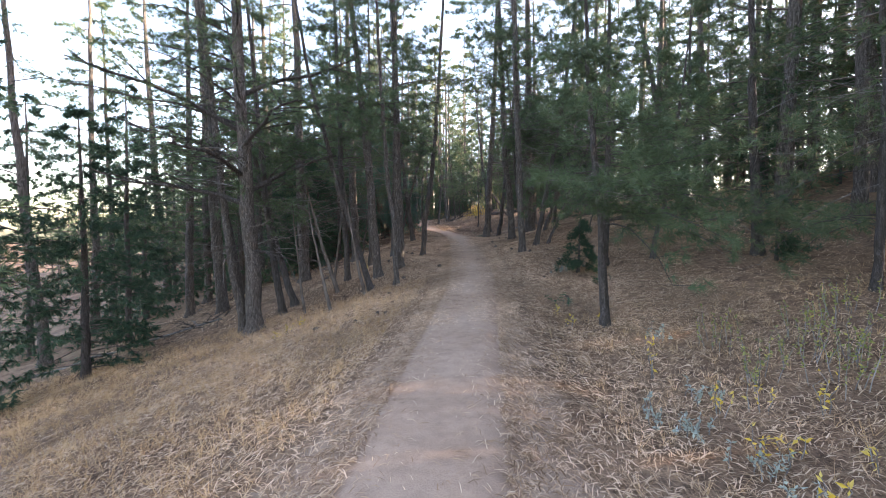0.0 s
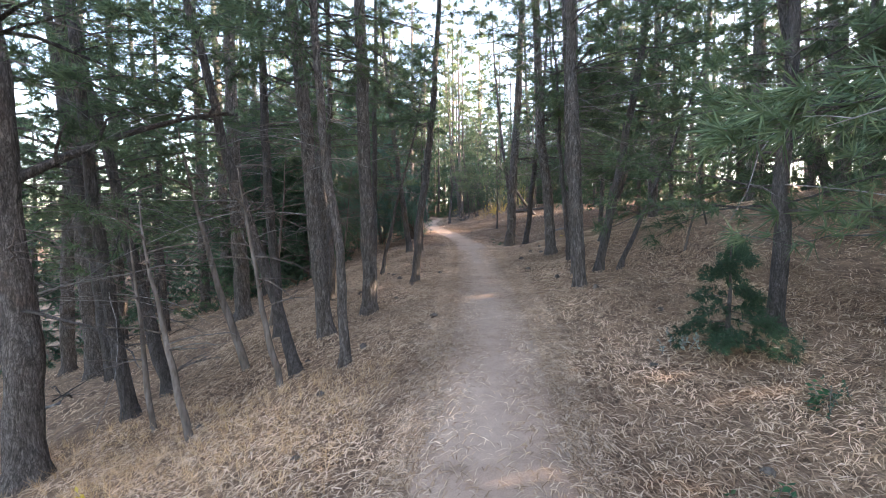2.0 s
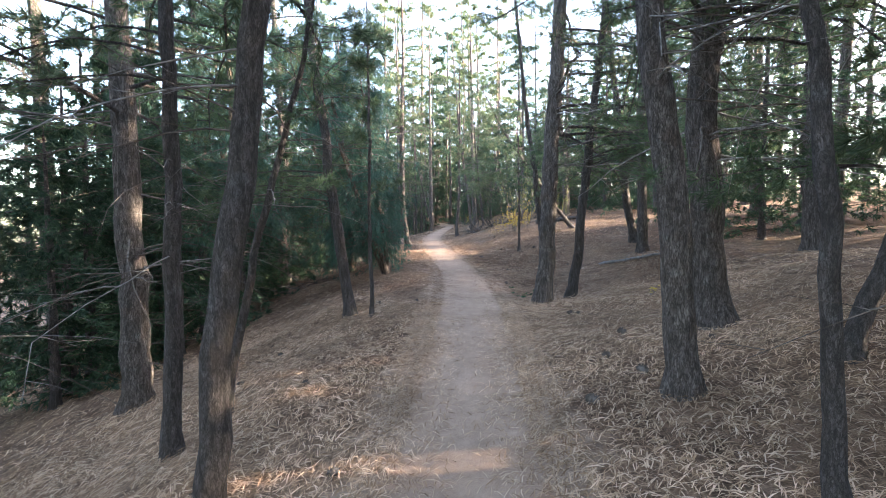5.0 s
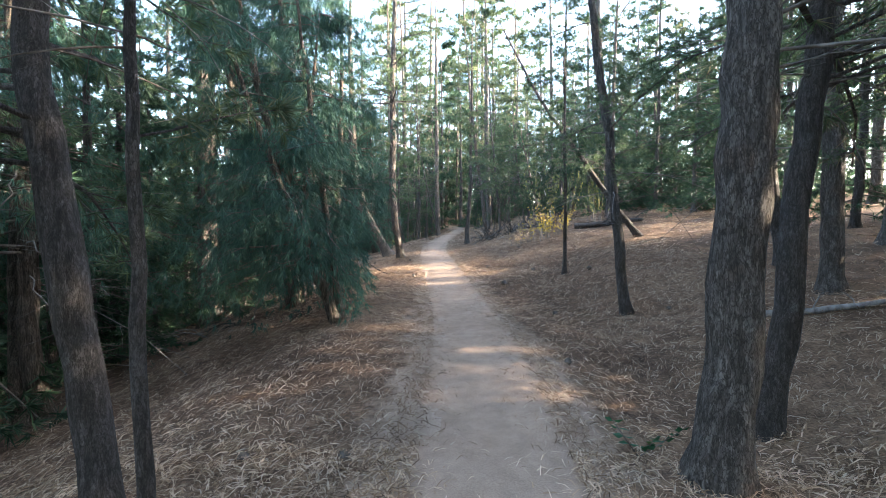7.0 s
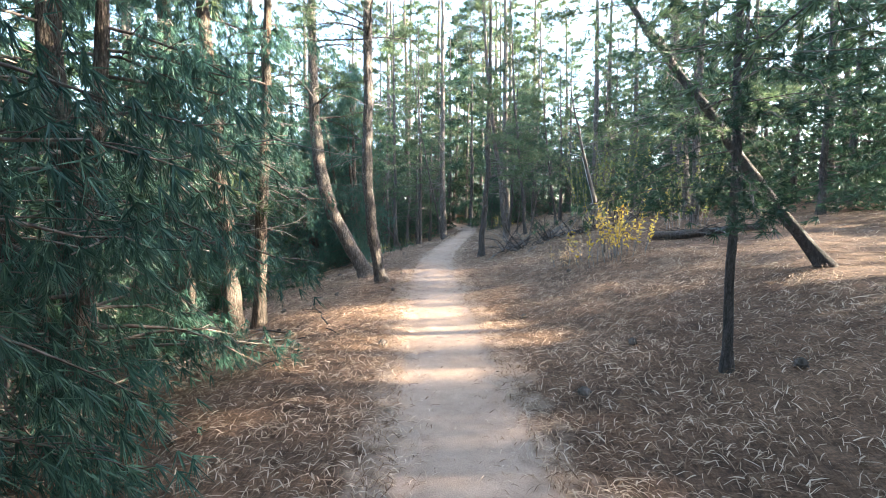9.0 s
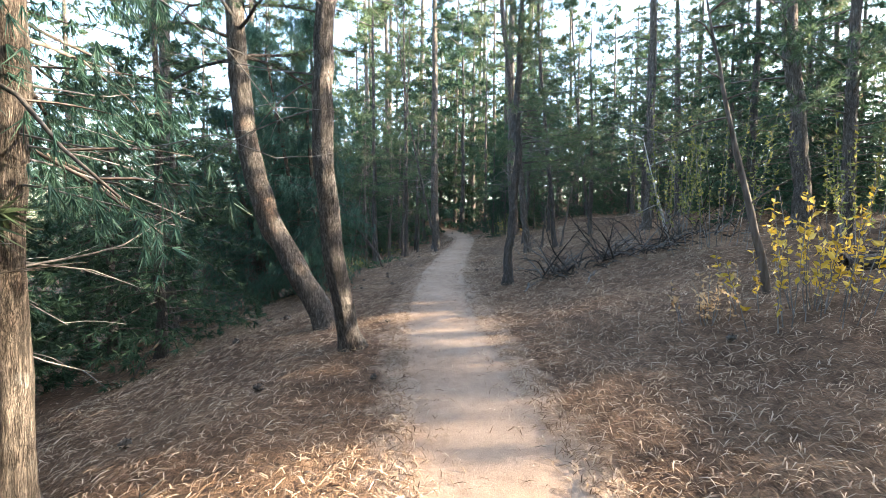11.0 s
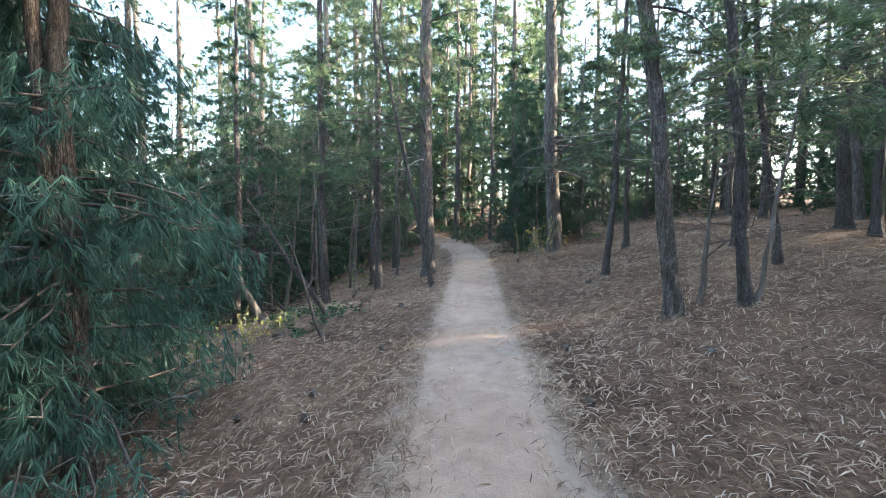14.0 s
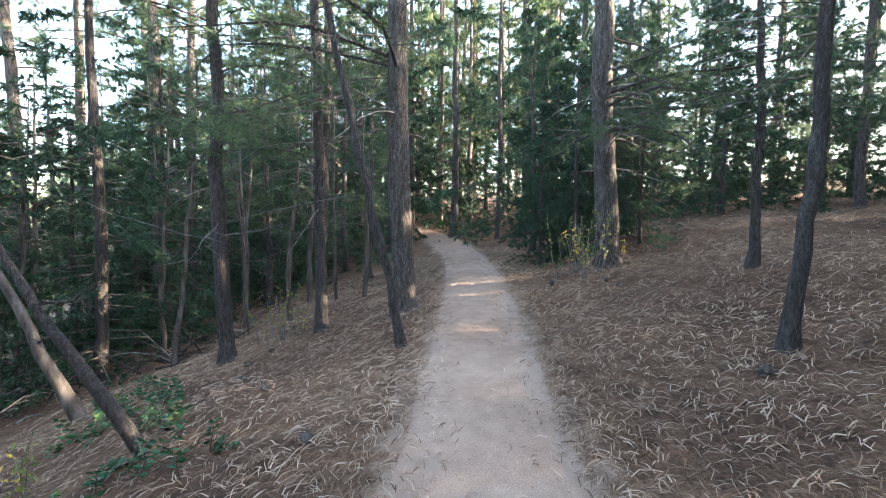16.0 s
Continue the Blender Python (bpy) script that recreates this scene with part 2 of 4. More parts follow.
def ground_z(x, y):
    x, y = np.asarray(x, float), np.asarray(y, float)
    off = x - trail_x(y)
    steep = np.clip((17 - y) / 5, 0, 1) * np.clip((y + 30) / 20, 0, 1)
    hill = steep * eased(off, [3, 10, 25, 60], [0, 0.9, 2.2, 2.5], 0.5)
    side = np.clip((np.abs(off) - 0.3) / 1.2, 0, 1)
    bank = side * np.where(off < 0, np.interp(y, BANK_Y, BANK_LEFT), np.interp(y, BANK_Y, BANK_RIGHT))
    hollow = np.clip((12.5 - y) / 2.5, 0, 1) * np.clip((y + 30) / 20, 0, 1) * eased(off, [1.5, 5, 9, 14, 26], [0, -0.42, -0.3, 0.5, 1.4], 0.5)
    lumps = 0.03 * np.sin(x * 2.3 + y * 0.7) * np.sin(y * 1.9 - x * 0.6) + 0.018 * np.sin(x * 5.1 + 1.3 * y) * np.sin(y * 4.3 + 0.5 * x)
    return eased(y, HEIGHT_Y, HEIGHT_Z, 2.0) + eased(off, CROSS_X, CROSS_Z, 0.5) + hill + bank + hollow + lumps * np.clip(np.abs(off) - 0.35, 0, 1)


# ---- mesh helpers ----
def mesh_of(name, verts, faces, material, smooth=True):
    """faces: a list of index arrays, each n x 3 or n x 4."""
    me = bpy.data.meshes.new(name)
    verts = np.asarray(verts, np.float32)
    faces = [np.asarray(f, np.int32) for f in faces if len(f)]
    sizes = np.concatenate([np.full(len(f), f.shape[1], np.int32) for f in faces])
    loops = np.concatenate([f.ravel() for f in faces])
    me.vertices.add(len(verts))
    me.vertices.foreach_set("co", verts.ravel())
    me.loops.add(len(loops))
    me.loops.foreach_set("vertex_index", loops)
    me.polygons.add(len(sizes))
    me.polygons.foreach_set("loop_start", np.r_[0, np.cumsum(sizes)[:-1]].astype(np.int32))
    me.polygons.foreach_set("use_smooth", np.full(len(sizes), smooth))
    me.update(calc_edges=True)
    me.materials.append(material)
    return me


class Geo:
    """Collects tubes and blades, then makes one mesh of them."""

    def __init__(self):
        self.v, self.q, self.t, self.n = [], [], [], 0

    def add(self, v, quads=(), tris=()):
        self.v.append(np.asarray(v, float))
        if len(quads):
            self.q.append(np.asarray(quads) + self.n)
        if len(tris):
            self.t.append(np.asarray(tris) + self.n)
        self.n += len(v)

    def tube(self, pts, radii, sides, rough=0.0, rng=None):
        pts, radii = np.asarray(pts, float), np.asarray(radii, float)
        k = len(pts)
        d = np.gradient(pts, axis=0)
        d /= np.linalg.norm(d, axis=1)[:, None] + 1e-9
        ref = np.array([1.0, 0.05, 0.02]) if abs(d[0][2]) > 0.5 else np.array([0.03, 0.02, 1.0])
        u = np.cross(d, ref)
        u /= np.linalg.norm(u, axis=1)[:, None] + 1e-9
        w = np.cross(d, u)
        a = np.arange(sides) * 2 * math.pi / sides
        r = radii[:, None] * np.ones(sides)
        if rough:
            r = r * (1 + rough * rng.normal(size=(k, sides)) + rough * rng.normal(size=(1, sides)) + 0.7 * rough * rng.normal(size=(k, 1)))
        ring = pts[:, None] + r[..., None] * (np.cos(a)[None, :, None] * u[:, None] + np.sin(a)[None, :, None] * w[:, None])
        i, j = np.meshgrid(np.arange(k - 1), np.arange(sides), indexing="ij")
        i, j = i.ravel(), j.ravel()
        jn = (j + 1) % sides
        quads = np.stack([i * sides + j, i * sides + jn, (i + 1) * sides + jn, (i + 1) * sides + j], 1)
        v = np.r_[ring.reshape(-1, 3), pts[-1:] + d[-1:] * radii[-1]]
        jj = np.arange(sides)
        top = np.stack([(k - 1) * sides + jj, (k - 1) * sides + (jj + 1) % sides, np.full(sides, k * sides)], 1)
        self.add(v, quads, top)

    def blades(self, at, way, count, length, width, spread, rng, droop=0.0):
        """Tufts of pointed blades at each place, fanned about its direction."""
        at, way = np.asarray(at, float), np.asarray(way, float)
        n = len(at)
        d = way[:, None] + spread * rng.normal(size=(n, count, 3))
        d[..., 2] -= droop
        d /= np.linalg.norm(d, axis=2)[..., None] + 1e-9
        ln = length * rng.uniform(0.6, 1.15, (n, count, 1))
        s = np.cross(d, rng.normal(size=(n, count, 3)))
        s *= (width / 2) / (np.linalg.norm(s, axis=2)[..., None] + 1e-9)
        p = at[:, None] + 0 * d
        v = np.stack([p - s, p + s, p + d * ln], 2).reshape(-1, 3)
        self.add(v, tris=np.arange(n * count * 3).reshape(-1, 3))

    def leaves(self, at, way, length, width, rng):
        """Diamond leaves folded along the middle, one at each place."""
        at, way = np.asarray(at, float), np.asarray(way, float)
        n = len(at)
        d = way / (np.linalg.norm(way, axis=1)[:, None] + 1e-9)
        ln = length * rng.uniform(0.6, 1.2, (n, 1))
        s = np.cross(d, rng.normal(size=(n, 3)))
        s /= np.linalg.norm(s, axis=1)[:, None] + 1e-9
        up = np.cross(s, d)
        wd = ln * width / length / 2
        v = np.stack([at, at + d * ln * 0.45 + s * wd + up * wd * 0.4, at + d * ln, at + d * ln * 0.45 - s * wd + up * wd * 0.4], 1).reshape(-1, 3)
        b = np.arange(n)[:, None] * 4
        self.add(v, tris=np.r_[b + [0, 1, 2], b + [0, 2, 3]])

    def mesh(self, name, material, smooth=True):
        faces = [np.concatenate(f) for f in (self.q, self.t) if f]
        return mesh_of(name, np.concatenate(self.v), faces, material, smooth)


def part(name, mesh, parent, label="", kind=""):
    ob = new(name, mesh)
    ob.parent = parent
    return tagged(ob, label=label, kind=kind)


def thing(name, label, category, at, group="", turn=0.0):
    ob = new(name)
    ob.empty_display_size = 0.1
    ob.matrix_world = pose(at[0], at[1], at[2], 0, 0, turn)
    return tagged(ob, label, category, group)


# ---- ground and trail ----
def spread_axis(lo, hi, a, b, step):
    inner = np.arange(a, b + step / 2, step)
    out, s, p = [], step, b
    while p < hi:
        s *= 1.22
        p += s
        out.append(min(p, hi))
    inn, s, p = [], step, a
    while p > lo:
        s *= 1.22
        p -= s
        inn.append(max(p, lo))
    return np.r_[inn[::-1], inner, out]


gx, gy = spread_axis(-900, 900, -6, 6, 0.14), spread_axis(-900, 1500, 0.5, 45, 0.18)
GX, GY = np.meshgrid(gx, gy)
GZ = ground_z(GX, GY)
nx, ny = len(gx), len(gy)
ii, jj = np.meshgrid(np.arange(ny - 1), np.arange(nx - 1), indexing="ij")
first = (ii * nx + jj).ravel()
ground_mesh = mesh_of("ground", np.stack([GX, GY, GZ], -1).reshape(-1, 3), [np.stack([first, first + 1, first + nx + 1, first + nx], 1)], FLOOR)
worn = np.clip(1.2 - np.abs(GX - trail_x(GY)) / (np.interp(GY, HALF_Y, HALF) * 1.5), 0, 1).ravel().astype(np.float32)
ground_mesh.attributes.new("worn", "FLOAT", "POINT").data.foreach_set("value", worn)
duff = np.clip((GY - 15) / 6, 0, 1).ravel().astype(np.float32)
ground_mesh.attributes.new("duff", "FLOAT", "POINT").data.foreach_set("value", duff)
tagged(new("ground", ground_mesh), "forest floor of brown pine needles and dry grass", "ground", kind="structure")

ty = np.arange(-12, 60, 0.12)
across = np.linspace(-1, 1, 17)
rng = np.random.default_rng(3)


def ragged(y, k):
    return 0.06 * np.sin(y * 3.1 + k) + 0.05 * np.sin(y * 7.7 + 2 * k) + 0.035 * np.sin(y * 17.3 + 3 * k)


wide = np.interp(ty, HALF_Y, HALF)
left_half, right_half = wide + ragged(ty, 1.0), wide + ragged(ty, 4.0)
half = np.where(across[None] < 0, left_half[:, None], right_half[:, None])
X = trail_x(ty)[:, None] + across[None] * half
Y = ty[:, None] + 0 * X
Z = ground_z(X, Y) + 0.012 * (1 - across[None] ** 4) - 0.004 + 0.006 * np.sin(X * 9 + Y * 4) * np.sin(Y * 6.1)
k, n = X.shape
ii, jj = np.meshgrid(np.arange(k - 1), np.arange(n - 1), indexing="ij")
first = (ii * n + jj).ravel()
tagged(new("trail", mesh_of("trail", np.stack([X, Y, Z], -1).reshape(-1, 3), [np.stack([first, first + 1, first + n + 1, first + n], 1)], DIRT)),
       "narrow trail of trodden pinkish brown dirt", "path", kind="structure")


# ---- trees ----
def branch_line(start, azimuth, length, rise, droop, rng, steps=6):
    s = np.linspace(0, 1, steps)
    side = np.cumsum(rng.normal(0, 0.05, steps)) * length
    out = s * length
    c, w = math.cos(azimuth), math.sin(azimuth)
    lift = rise * out - droop * out * s + np.cumsum(rng.normal(0, 0.03, steps)) * length * s
    return np.stack([start[0] + c * out - w * side * s, start[1] + w * out + c * side * s, start[2] + lift], 1)


def limb(wood, green, start, azimuth, length, rise, droop, thick, live, rng, sides=5, tuft=14, needle=0.14, width=0.006, twigs=5, style="pine", lite=False):
    """One branch with its twigs; needles go to green where it is alive."""
    line = branch_line(start, azimuth, length, rise, droop, rng, 4 if lite else 6)
    along = np.linspace(0, 1, len(line))
    wood.tube(line, thick * np.linspace(1, 0.25, len(line)), 3 if lite else sides)
    places, ways = [], []
    ends = np.linspace(0.25, 0.95, twigs) + rng.uniform(-0.06, 0.06, twigs)
    for e in ends:
        p = np.array([np.interp(e, along, line[:, i]) for i in range(3)])
        turn = azimuth + rng.choice([-1, 1]) * rng.uniform(0.5, 1.2)
        ln = length * rng.uniform(0.18, 0.42) * (1.25 - 0.6 * e)
        t = branch_line(p, turn, ln, rise * 0.5 + rng.uniform(-0.25, 0.35), droop * 0.4, rng, 4)
        if not lite:
            wood.tube(t, thick * 0.4 * np.linspace(1, 0.35, 4), 3)
        if live:
            step = 0.33 if lite else {"pine": 0.15, "fir": 0.11, "juniper": 0.11}[style]
            for f in np.arange(0.35, 1.01, step):
                places.append([np.interp(f, np.linspace(0, 1, 4), t[:, i]) for i in range(3)])
                ways.append(t[-1] - t[0])
    if live:
        for f in np.arange(0.3, 1.01, 0.14 if lite else 0.08):
            places.append([np.interp(f, along, line[:, i]) for i in range(3)])
            ways.append(line[-1] - line[-2])
        places, ways = np.array(places), np.array(ways)
        ways /= np.linalg.norm(ways, axis=1)[:, None] + 1e-9
        if style == "pine":
            places += rng.normal(0, 0.025, places.shape)
            green.blades(places, ways * 0.75, tuft, needle, width, 0.6, rng, 0.02)
        elif style == "fir":
            places += rng.normal(0, 0.03, places.shape)
            green.blades(places, ways * 0.7, tuft, needle, width, 0.55, rng, 0.3)
        else:
            places += rng.normal(0, 0.07, places.shape)
            hang = places - np.array([0, 0, 1]) * rng.uniform(0.0, 0.22, (len(places), 1))
            green.blades(np.r_[places, hang], np.r_[ways, ways] * 0.45, tuft // 2, needle, width, 0.36, rng, 0.8)


def trunk_line(lean, bend, height, rng):
    """Points up a trunk: it leans at the foot and straightens by bend above."""
    low = np.arange(0, min(4.0, height), 0.2)
    s = np.r_[low, np.arange(low[-1] + 0.5, height + 0.01, 0.5)]
    straight = np.clip(s - 1.2, 0, None)
    w = np.cumsum(rng.normal(0, 0.011, (len(s), 2)), axis=0)
    reach = np.where(s < 1.2, s, 1.2 + (1 - np.exp(-straight * bend)) / max(bend, 1e-3))
    return np.stack([lean[0] * reach + w[:, 0], lean[1] * reach + w[:, 1], s], 1), s


def build_tree(name, label, at, dia, lean=(0, 0), height=10.0, crown=2.5, style="pine", dead=9, live=22, reach=1.5, seed=1, bend=0.05,
               bark_kind=None, sides=16, group="", joined=False, tuft=20, needle=0.14, width=0.008, twigs=5, stems=1, dead_low=1.3, dead_reach=0.9, lite=False):
    rng = np.random.default_rng(seed)
    z = float(ground_z(at[0], at[1])) - 0.04
    tree = thing(name, label, "tree", (at[0], at[1], z), group)
    bark_kind = bark_kind or BARK
    if abs(at[0] - float(trail_x(at[1]))) < 1.7 and not lite:
        dead_low = max(dead_low, 2.0)  # boughs over the trail are broken off
    green = Geo()
    woods = []
    for stem in range(stems):
        ln = (lean[0] + (rng.uniform(-0.22, 0.22) if stem else 0), lean[1] + (rng.uniform(-0.2, 0.2) if stem else 0))
        line, s = trunk_line(ln, bend, height * (1 - 0.1 * stem), rng)
        if stem:
            line[:, :2] += rng.uniform(-1.1, 1.1, 2) * dia
        r = dia / 2 * (1 if not stem else 0.75) * (1 - s / (s[-1] * 1.04)) ** 0.75
        r = r * (1 + 0.55 * np.exp(-s / 0.1))
        g = Geo()
        g.tube(line, r, sides, 0.035, rng)
        part("trunk", g.mesh("trunk", bark_kind), tree)

        def on(h):
            return np.array([np.interp(h, s, line[:, i]) for i in range(3)])

        for _ in range(dead // stems):
            h = rng.uniform(dead_low, max(crown, dead_low + 0.6) + 0.6)
            w = Geo()
            turn, ln = rng.uniform(0, 2 * math.pi), rng.uniform(0.3, dead_reach * 1.25) * min(reach, 1.7)
            tip = on(h)[:2] + ln * np.array([math.cos(turn), math.sin(turn)]) + np.array(at)
            if not lite and h < 3 and abs(tip[0] - float(trail_x(tip[1]))) < 0.8:
                turn += math.pi
            limb(w, None, on(h), turn, ln, rng.uniform(-0.25, 0.3), rng.uniform(-0.1, 0.5), max(0.005, dia * 0.04), False, rng, 5, twigs=4, lite=lite)
            woods.append(("dead_limb", w, DEAD if rng.random() < 0.5 else TWIG))
        for b in range(live // stems):
            f = ((b + rng.random()) / (live // stems)) ** (1.9 if style == "pine" and not lite else 1.25)
            h = crown + f * (height - crown) * 0.97
            ln = reach * (1.05 - 0.8 * f) * rng.uniform(0.65, 1.15)
            w = Geo()
            turn = rng.uniform(0, 2 * math.pi)
            if not lite and h < 3.3 + (0.8 if style == "pine" else 0.0):
                out = np.linspace(0.3, 1.15, 6)[:, None] * ln * np.array([math.cos(turn), math.sin(turn)]) + on(h)[:2] + np.array(at)
                if np.abs(out[:, 0] - trail_x(out[:, 1])).min() < 0.85:
                    continue  # kept clear by those who walk here
            limb(w, green, on(h), turn, ln, rng.uniform(0.05, 0.45) if style == "pine" else rng.uniform(-0.15, 0.2), rng.uniform(0.1, 0.5),
                 max(0.006, dia * 0.085 * (1 - 0.6 * f)), True, rng, 5, tuft, needle, width, twigs, style, lite)
            woods.append(("limb", w, TWIG if style != "pine" else BARK_DARK))
    high = [] if joined else [w for w in woods if w[1].v[0][0][2] > 5.0]
    if high:
        g = Geo()
        for _, w, _ in high:
            g.add(np.concatenate(w.v), np.concatenate(w.q), np.concatenate(w.t))
        part("limbwork", g.mesh("limbwork", BARK_DARK), tree, kind="stuff")
        woods = [w for w in woods if w[1].v[0][0][2] <= 5.0]
    if joined:
        for kind in ("limb", "dead_limb"):
            some = [w for k, w, _ in woods if k == kind]
            if some:
                g = Geo()
                for w in some:
                    g.add(np.concatenate(w.v), np.concatenate(w.q), np.concatenate(w.t))
                part("limbwork" if kind == "limb" else "dead_limbwork", g.mesh(kind, TWIG), tree, kind="stuff")
    else:
        for kind, w, material in woods:
            part(kind, w.mesh(kind, material), tree)
    if green.n:
        part("crown", green.mesh("crown", {"pine": NEEDLE, "fir": FIR, "juniper": JUNIPER}[style], False), tree, kind="stuff")
    return tree

TALL = "tall ponderosa pine with grey plated bark and dead lower limbs"
THIN = "slender dark pine with a bare lower trunk"
# x, y, diameter, lean x, lean y, height, crown base, live limbs, reach
TALL_PINES = [
    (-3.32, 7.7, 0.27, -0.07, 0.02, 11, 4.2, 16, 2.0), (-9.2, 10.1, 0.25, -0.12, 0, 11, 3.0, 20, 1.8), (-5.6, 11.1, 0.28, -0.08, 0, 13, 3.6, 20, 1.9),
    (-3.75, 8.2, 0.16, -0.14, 0.03, 10, 3.6, 16, 1.6), (-1.42, 9.72, 0.19, -0.13, 0, 11, 3.6, 20, 1.5), (-0.92, 8.63, 0.1, -0.08, 0, 9, 3.4, 18, 1.3),
    (-1.03, 10.42, 0.2, -0.03, 0, 13, 4.0, 24, 1.8), (-4.02, 12.85, 0.3, -0.04, 0, 13, 4.0, 24, 1.8), (-2.9, 14.5, 0.27, -0.04, 0, 12, 3.6, 24, 1.7),
    (1.88, 10.36, 0.16, -0.05, 0, 12, 3.4, 24, 1.7), (2.02, 11.15, 0.1, -0.06, 0.03, 11, 3.4, 20, 1.5), (2.1, 13.25, 0.2, -0.06, 0, 12, 3.2, 24, 1.6), (2.9, 14.4, 0.28, -0.03, 0, 13, 3.0, 26, 1.8),
    (1.65, 16.85, 0.26, 0.05, 0, 13, 3.0, 26, 2.0), (4.08, 19.55, 0.2, -0.02, 0, 11, 2.4, 26, 1.7), 
    (-2.1, 36.9, 0.25, -0.01, 0, 14, 3.2, 28, 1.9), (0.38, 32.45, 0.15, -0.14, 0, 11, 3.2, 24, 1.6), (0.5, 37.8, 0.28, -0.03, 0, 14, 2.2, 30, 1.9),
    (-6.6, 39.5, 0.25, -0.03, 0, 13, 3.0, 26, 1.8), (-10.1, 42.0, 0.28, 0, 0, 14, 3.2, 26, 1.9), (-10.2, 40.6, 0.3, -0.03, 0, 13, 3.0, 26, 1.9), (2.86, 32.4, 0.17, 0, 0, 11, 1.8, 28, 1.7),
]
THIN_PINES = [
    (-3.2, 8.73, 0.14, -0.13, 0, 8, 2.6, 16, 1.2), (3.09, 8.35, 0.14, 0.02, 0, 7, 1.5, 20, 1.4), (3.9, 8.1, 0.09, 0.19, 0, 5, 1.8, 12, 1.0), (6.8, 12.3, 0.19, -0.3, 0, 8, 1.6, 22, 1.6),
    (5.3, 7.3, 0.16, -0.07, 0, 7, 0.9, 28, 1.6), (5.1, 5.1, 0.1, 0, 0, 6, 1.2, 22, 1.3), (-1.92, 11.75, 0.11, -0.03, 0, 9, 3.4, 14, 1.1), (-0.55, 12.1, 0.14, 0.10, 0, 10, 3.2, 16, 1.2),
    (-1.5, 13.15, 0.13, 0.04, 0, 9, 3.0, 16, 1.2), (-1.4, 13.7, 0.08, 0.25, 0, 5, 2.8, 6, 0.8), (-1.43, 8.7, 0.12, -0.33, 0.05, 8, 3.0, 12, 1.1), (-2.2, 10.13, 0.13, -0.06, 0, 10, 3.2, 16, 1.2),
    (-4.85, 10.55, 0.19, -0.18, 0, 9, 3.4, 16, 1.4), (-3.1, 9.2, 0.15, -0.33, 0.1, 7, 2.4, 14, 1.2), (2.35, 11.05, 0.13, 0.2, 0, 9, 2.8, 16, 1.3), (2.15, 12.0, 0.075, -0.09, 0, 6, 2.8, 8, 0.8),
    (2.66, 10.96, 0.07, 0.42, 0, 4, 2.0, 4, 0.7), (2.19, 17.4, 0.16, 0.12, 0, 9, 2.4, 18, 1.4), (3.06, 13.15, 0.12, 0.3, 0, 6, 1.6, 14, 1.1), (-1.1, 16.3, 0.16, -0.13, 0, 9, 2.0, 20, 1.4),
    (-0.76, 16.08, 0.06, -0.02, 0, 5, 2.0, 8, 0.8), (2.22, 20.15, 0.12, -0.14, 0, 9, 2.6, 16, 1.4), (4.25, 20.6, 0.18, -0.14, 0, 9, 2.2, 18, 1.4), (4.53, 17.9, 0.13, -0.03, 0, 9, 2.2, 18, 1.4),
    (-0.24, 29.6, 0.14, 0.02, 0, 8, 2.3, 24, 1.1), (-1.95, 35.6, 0.075, -0.22, 0, 8, 4.0, 6, 0.8),
    (0.94, 32.35, 0.1, -0.1, 0, 8, 2.0, 16, 1.2), (0.48, 34.6, 0.09, 0.06, 0, 7, 3.0, 8, 0.9), (1.94, 33.4, 0.08, -0.12, 0, 7, 2.2, 10, 1.0), (-4.0, 36.6, 0.16, -0.01, 0, 11, 2.8, 20, 1.4),
    (-3.1, 37.0, 0.13, -0.03, 0, 10, 2.4, 18, 1.3), (-3.4, 37.9, 0.12, 0.05, 0, 9, 2.0, 18, 1.3), (3.6, 24.05, 0.13, -0.72, 0.1, 5, 1.8, 10, 1.2), (3.85, 34.8, 0.17, -0.02, 0, 11, 2.6, 20, 1.4), (5.9, 10.7, 0.12, 0.03, 0, 7, 1.9, 18, 1.3), (8.8, 12.1, 0.2, 0.0, 0, 9, 1.6, 26, 1.7),
]
for n, (x, y, dia, lx, ly, high, crown, live, reach) in enumerate(TALL_PINES):
    build_tree("pine_tree", TALL, (x, y), dia, (lx, ly), high, crown - 0.5, "pine", 17, int(live * (2.1 if 8 < y < 18 and x > -1.3 else 1.25)), reach * 1.15, 100 + n, 0.08, BARK, 20, "pines along the trail")
for n, (x, y, dia, lx, ly, high, crown, live, reach) in enumerate(THIN_PINES):
    build_tree("pine_tree", THIN if abs(lx) < 0.15 else "slender leaning pine with dark scaly bark", (x, y), dia, (lx, ly), high, crown - 0.4, "pine", 13, int(live * (1.9 if 8 < y < 18 and x > -1.3 else 1.25)), reach * 1.15, 300 + n, 0.12, BARK_DARK, 14, "slender pines")
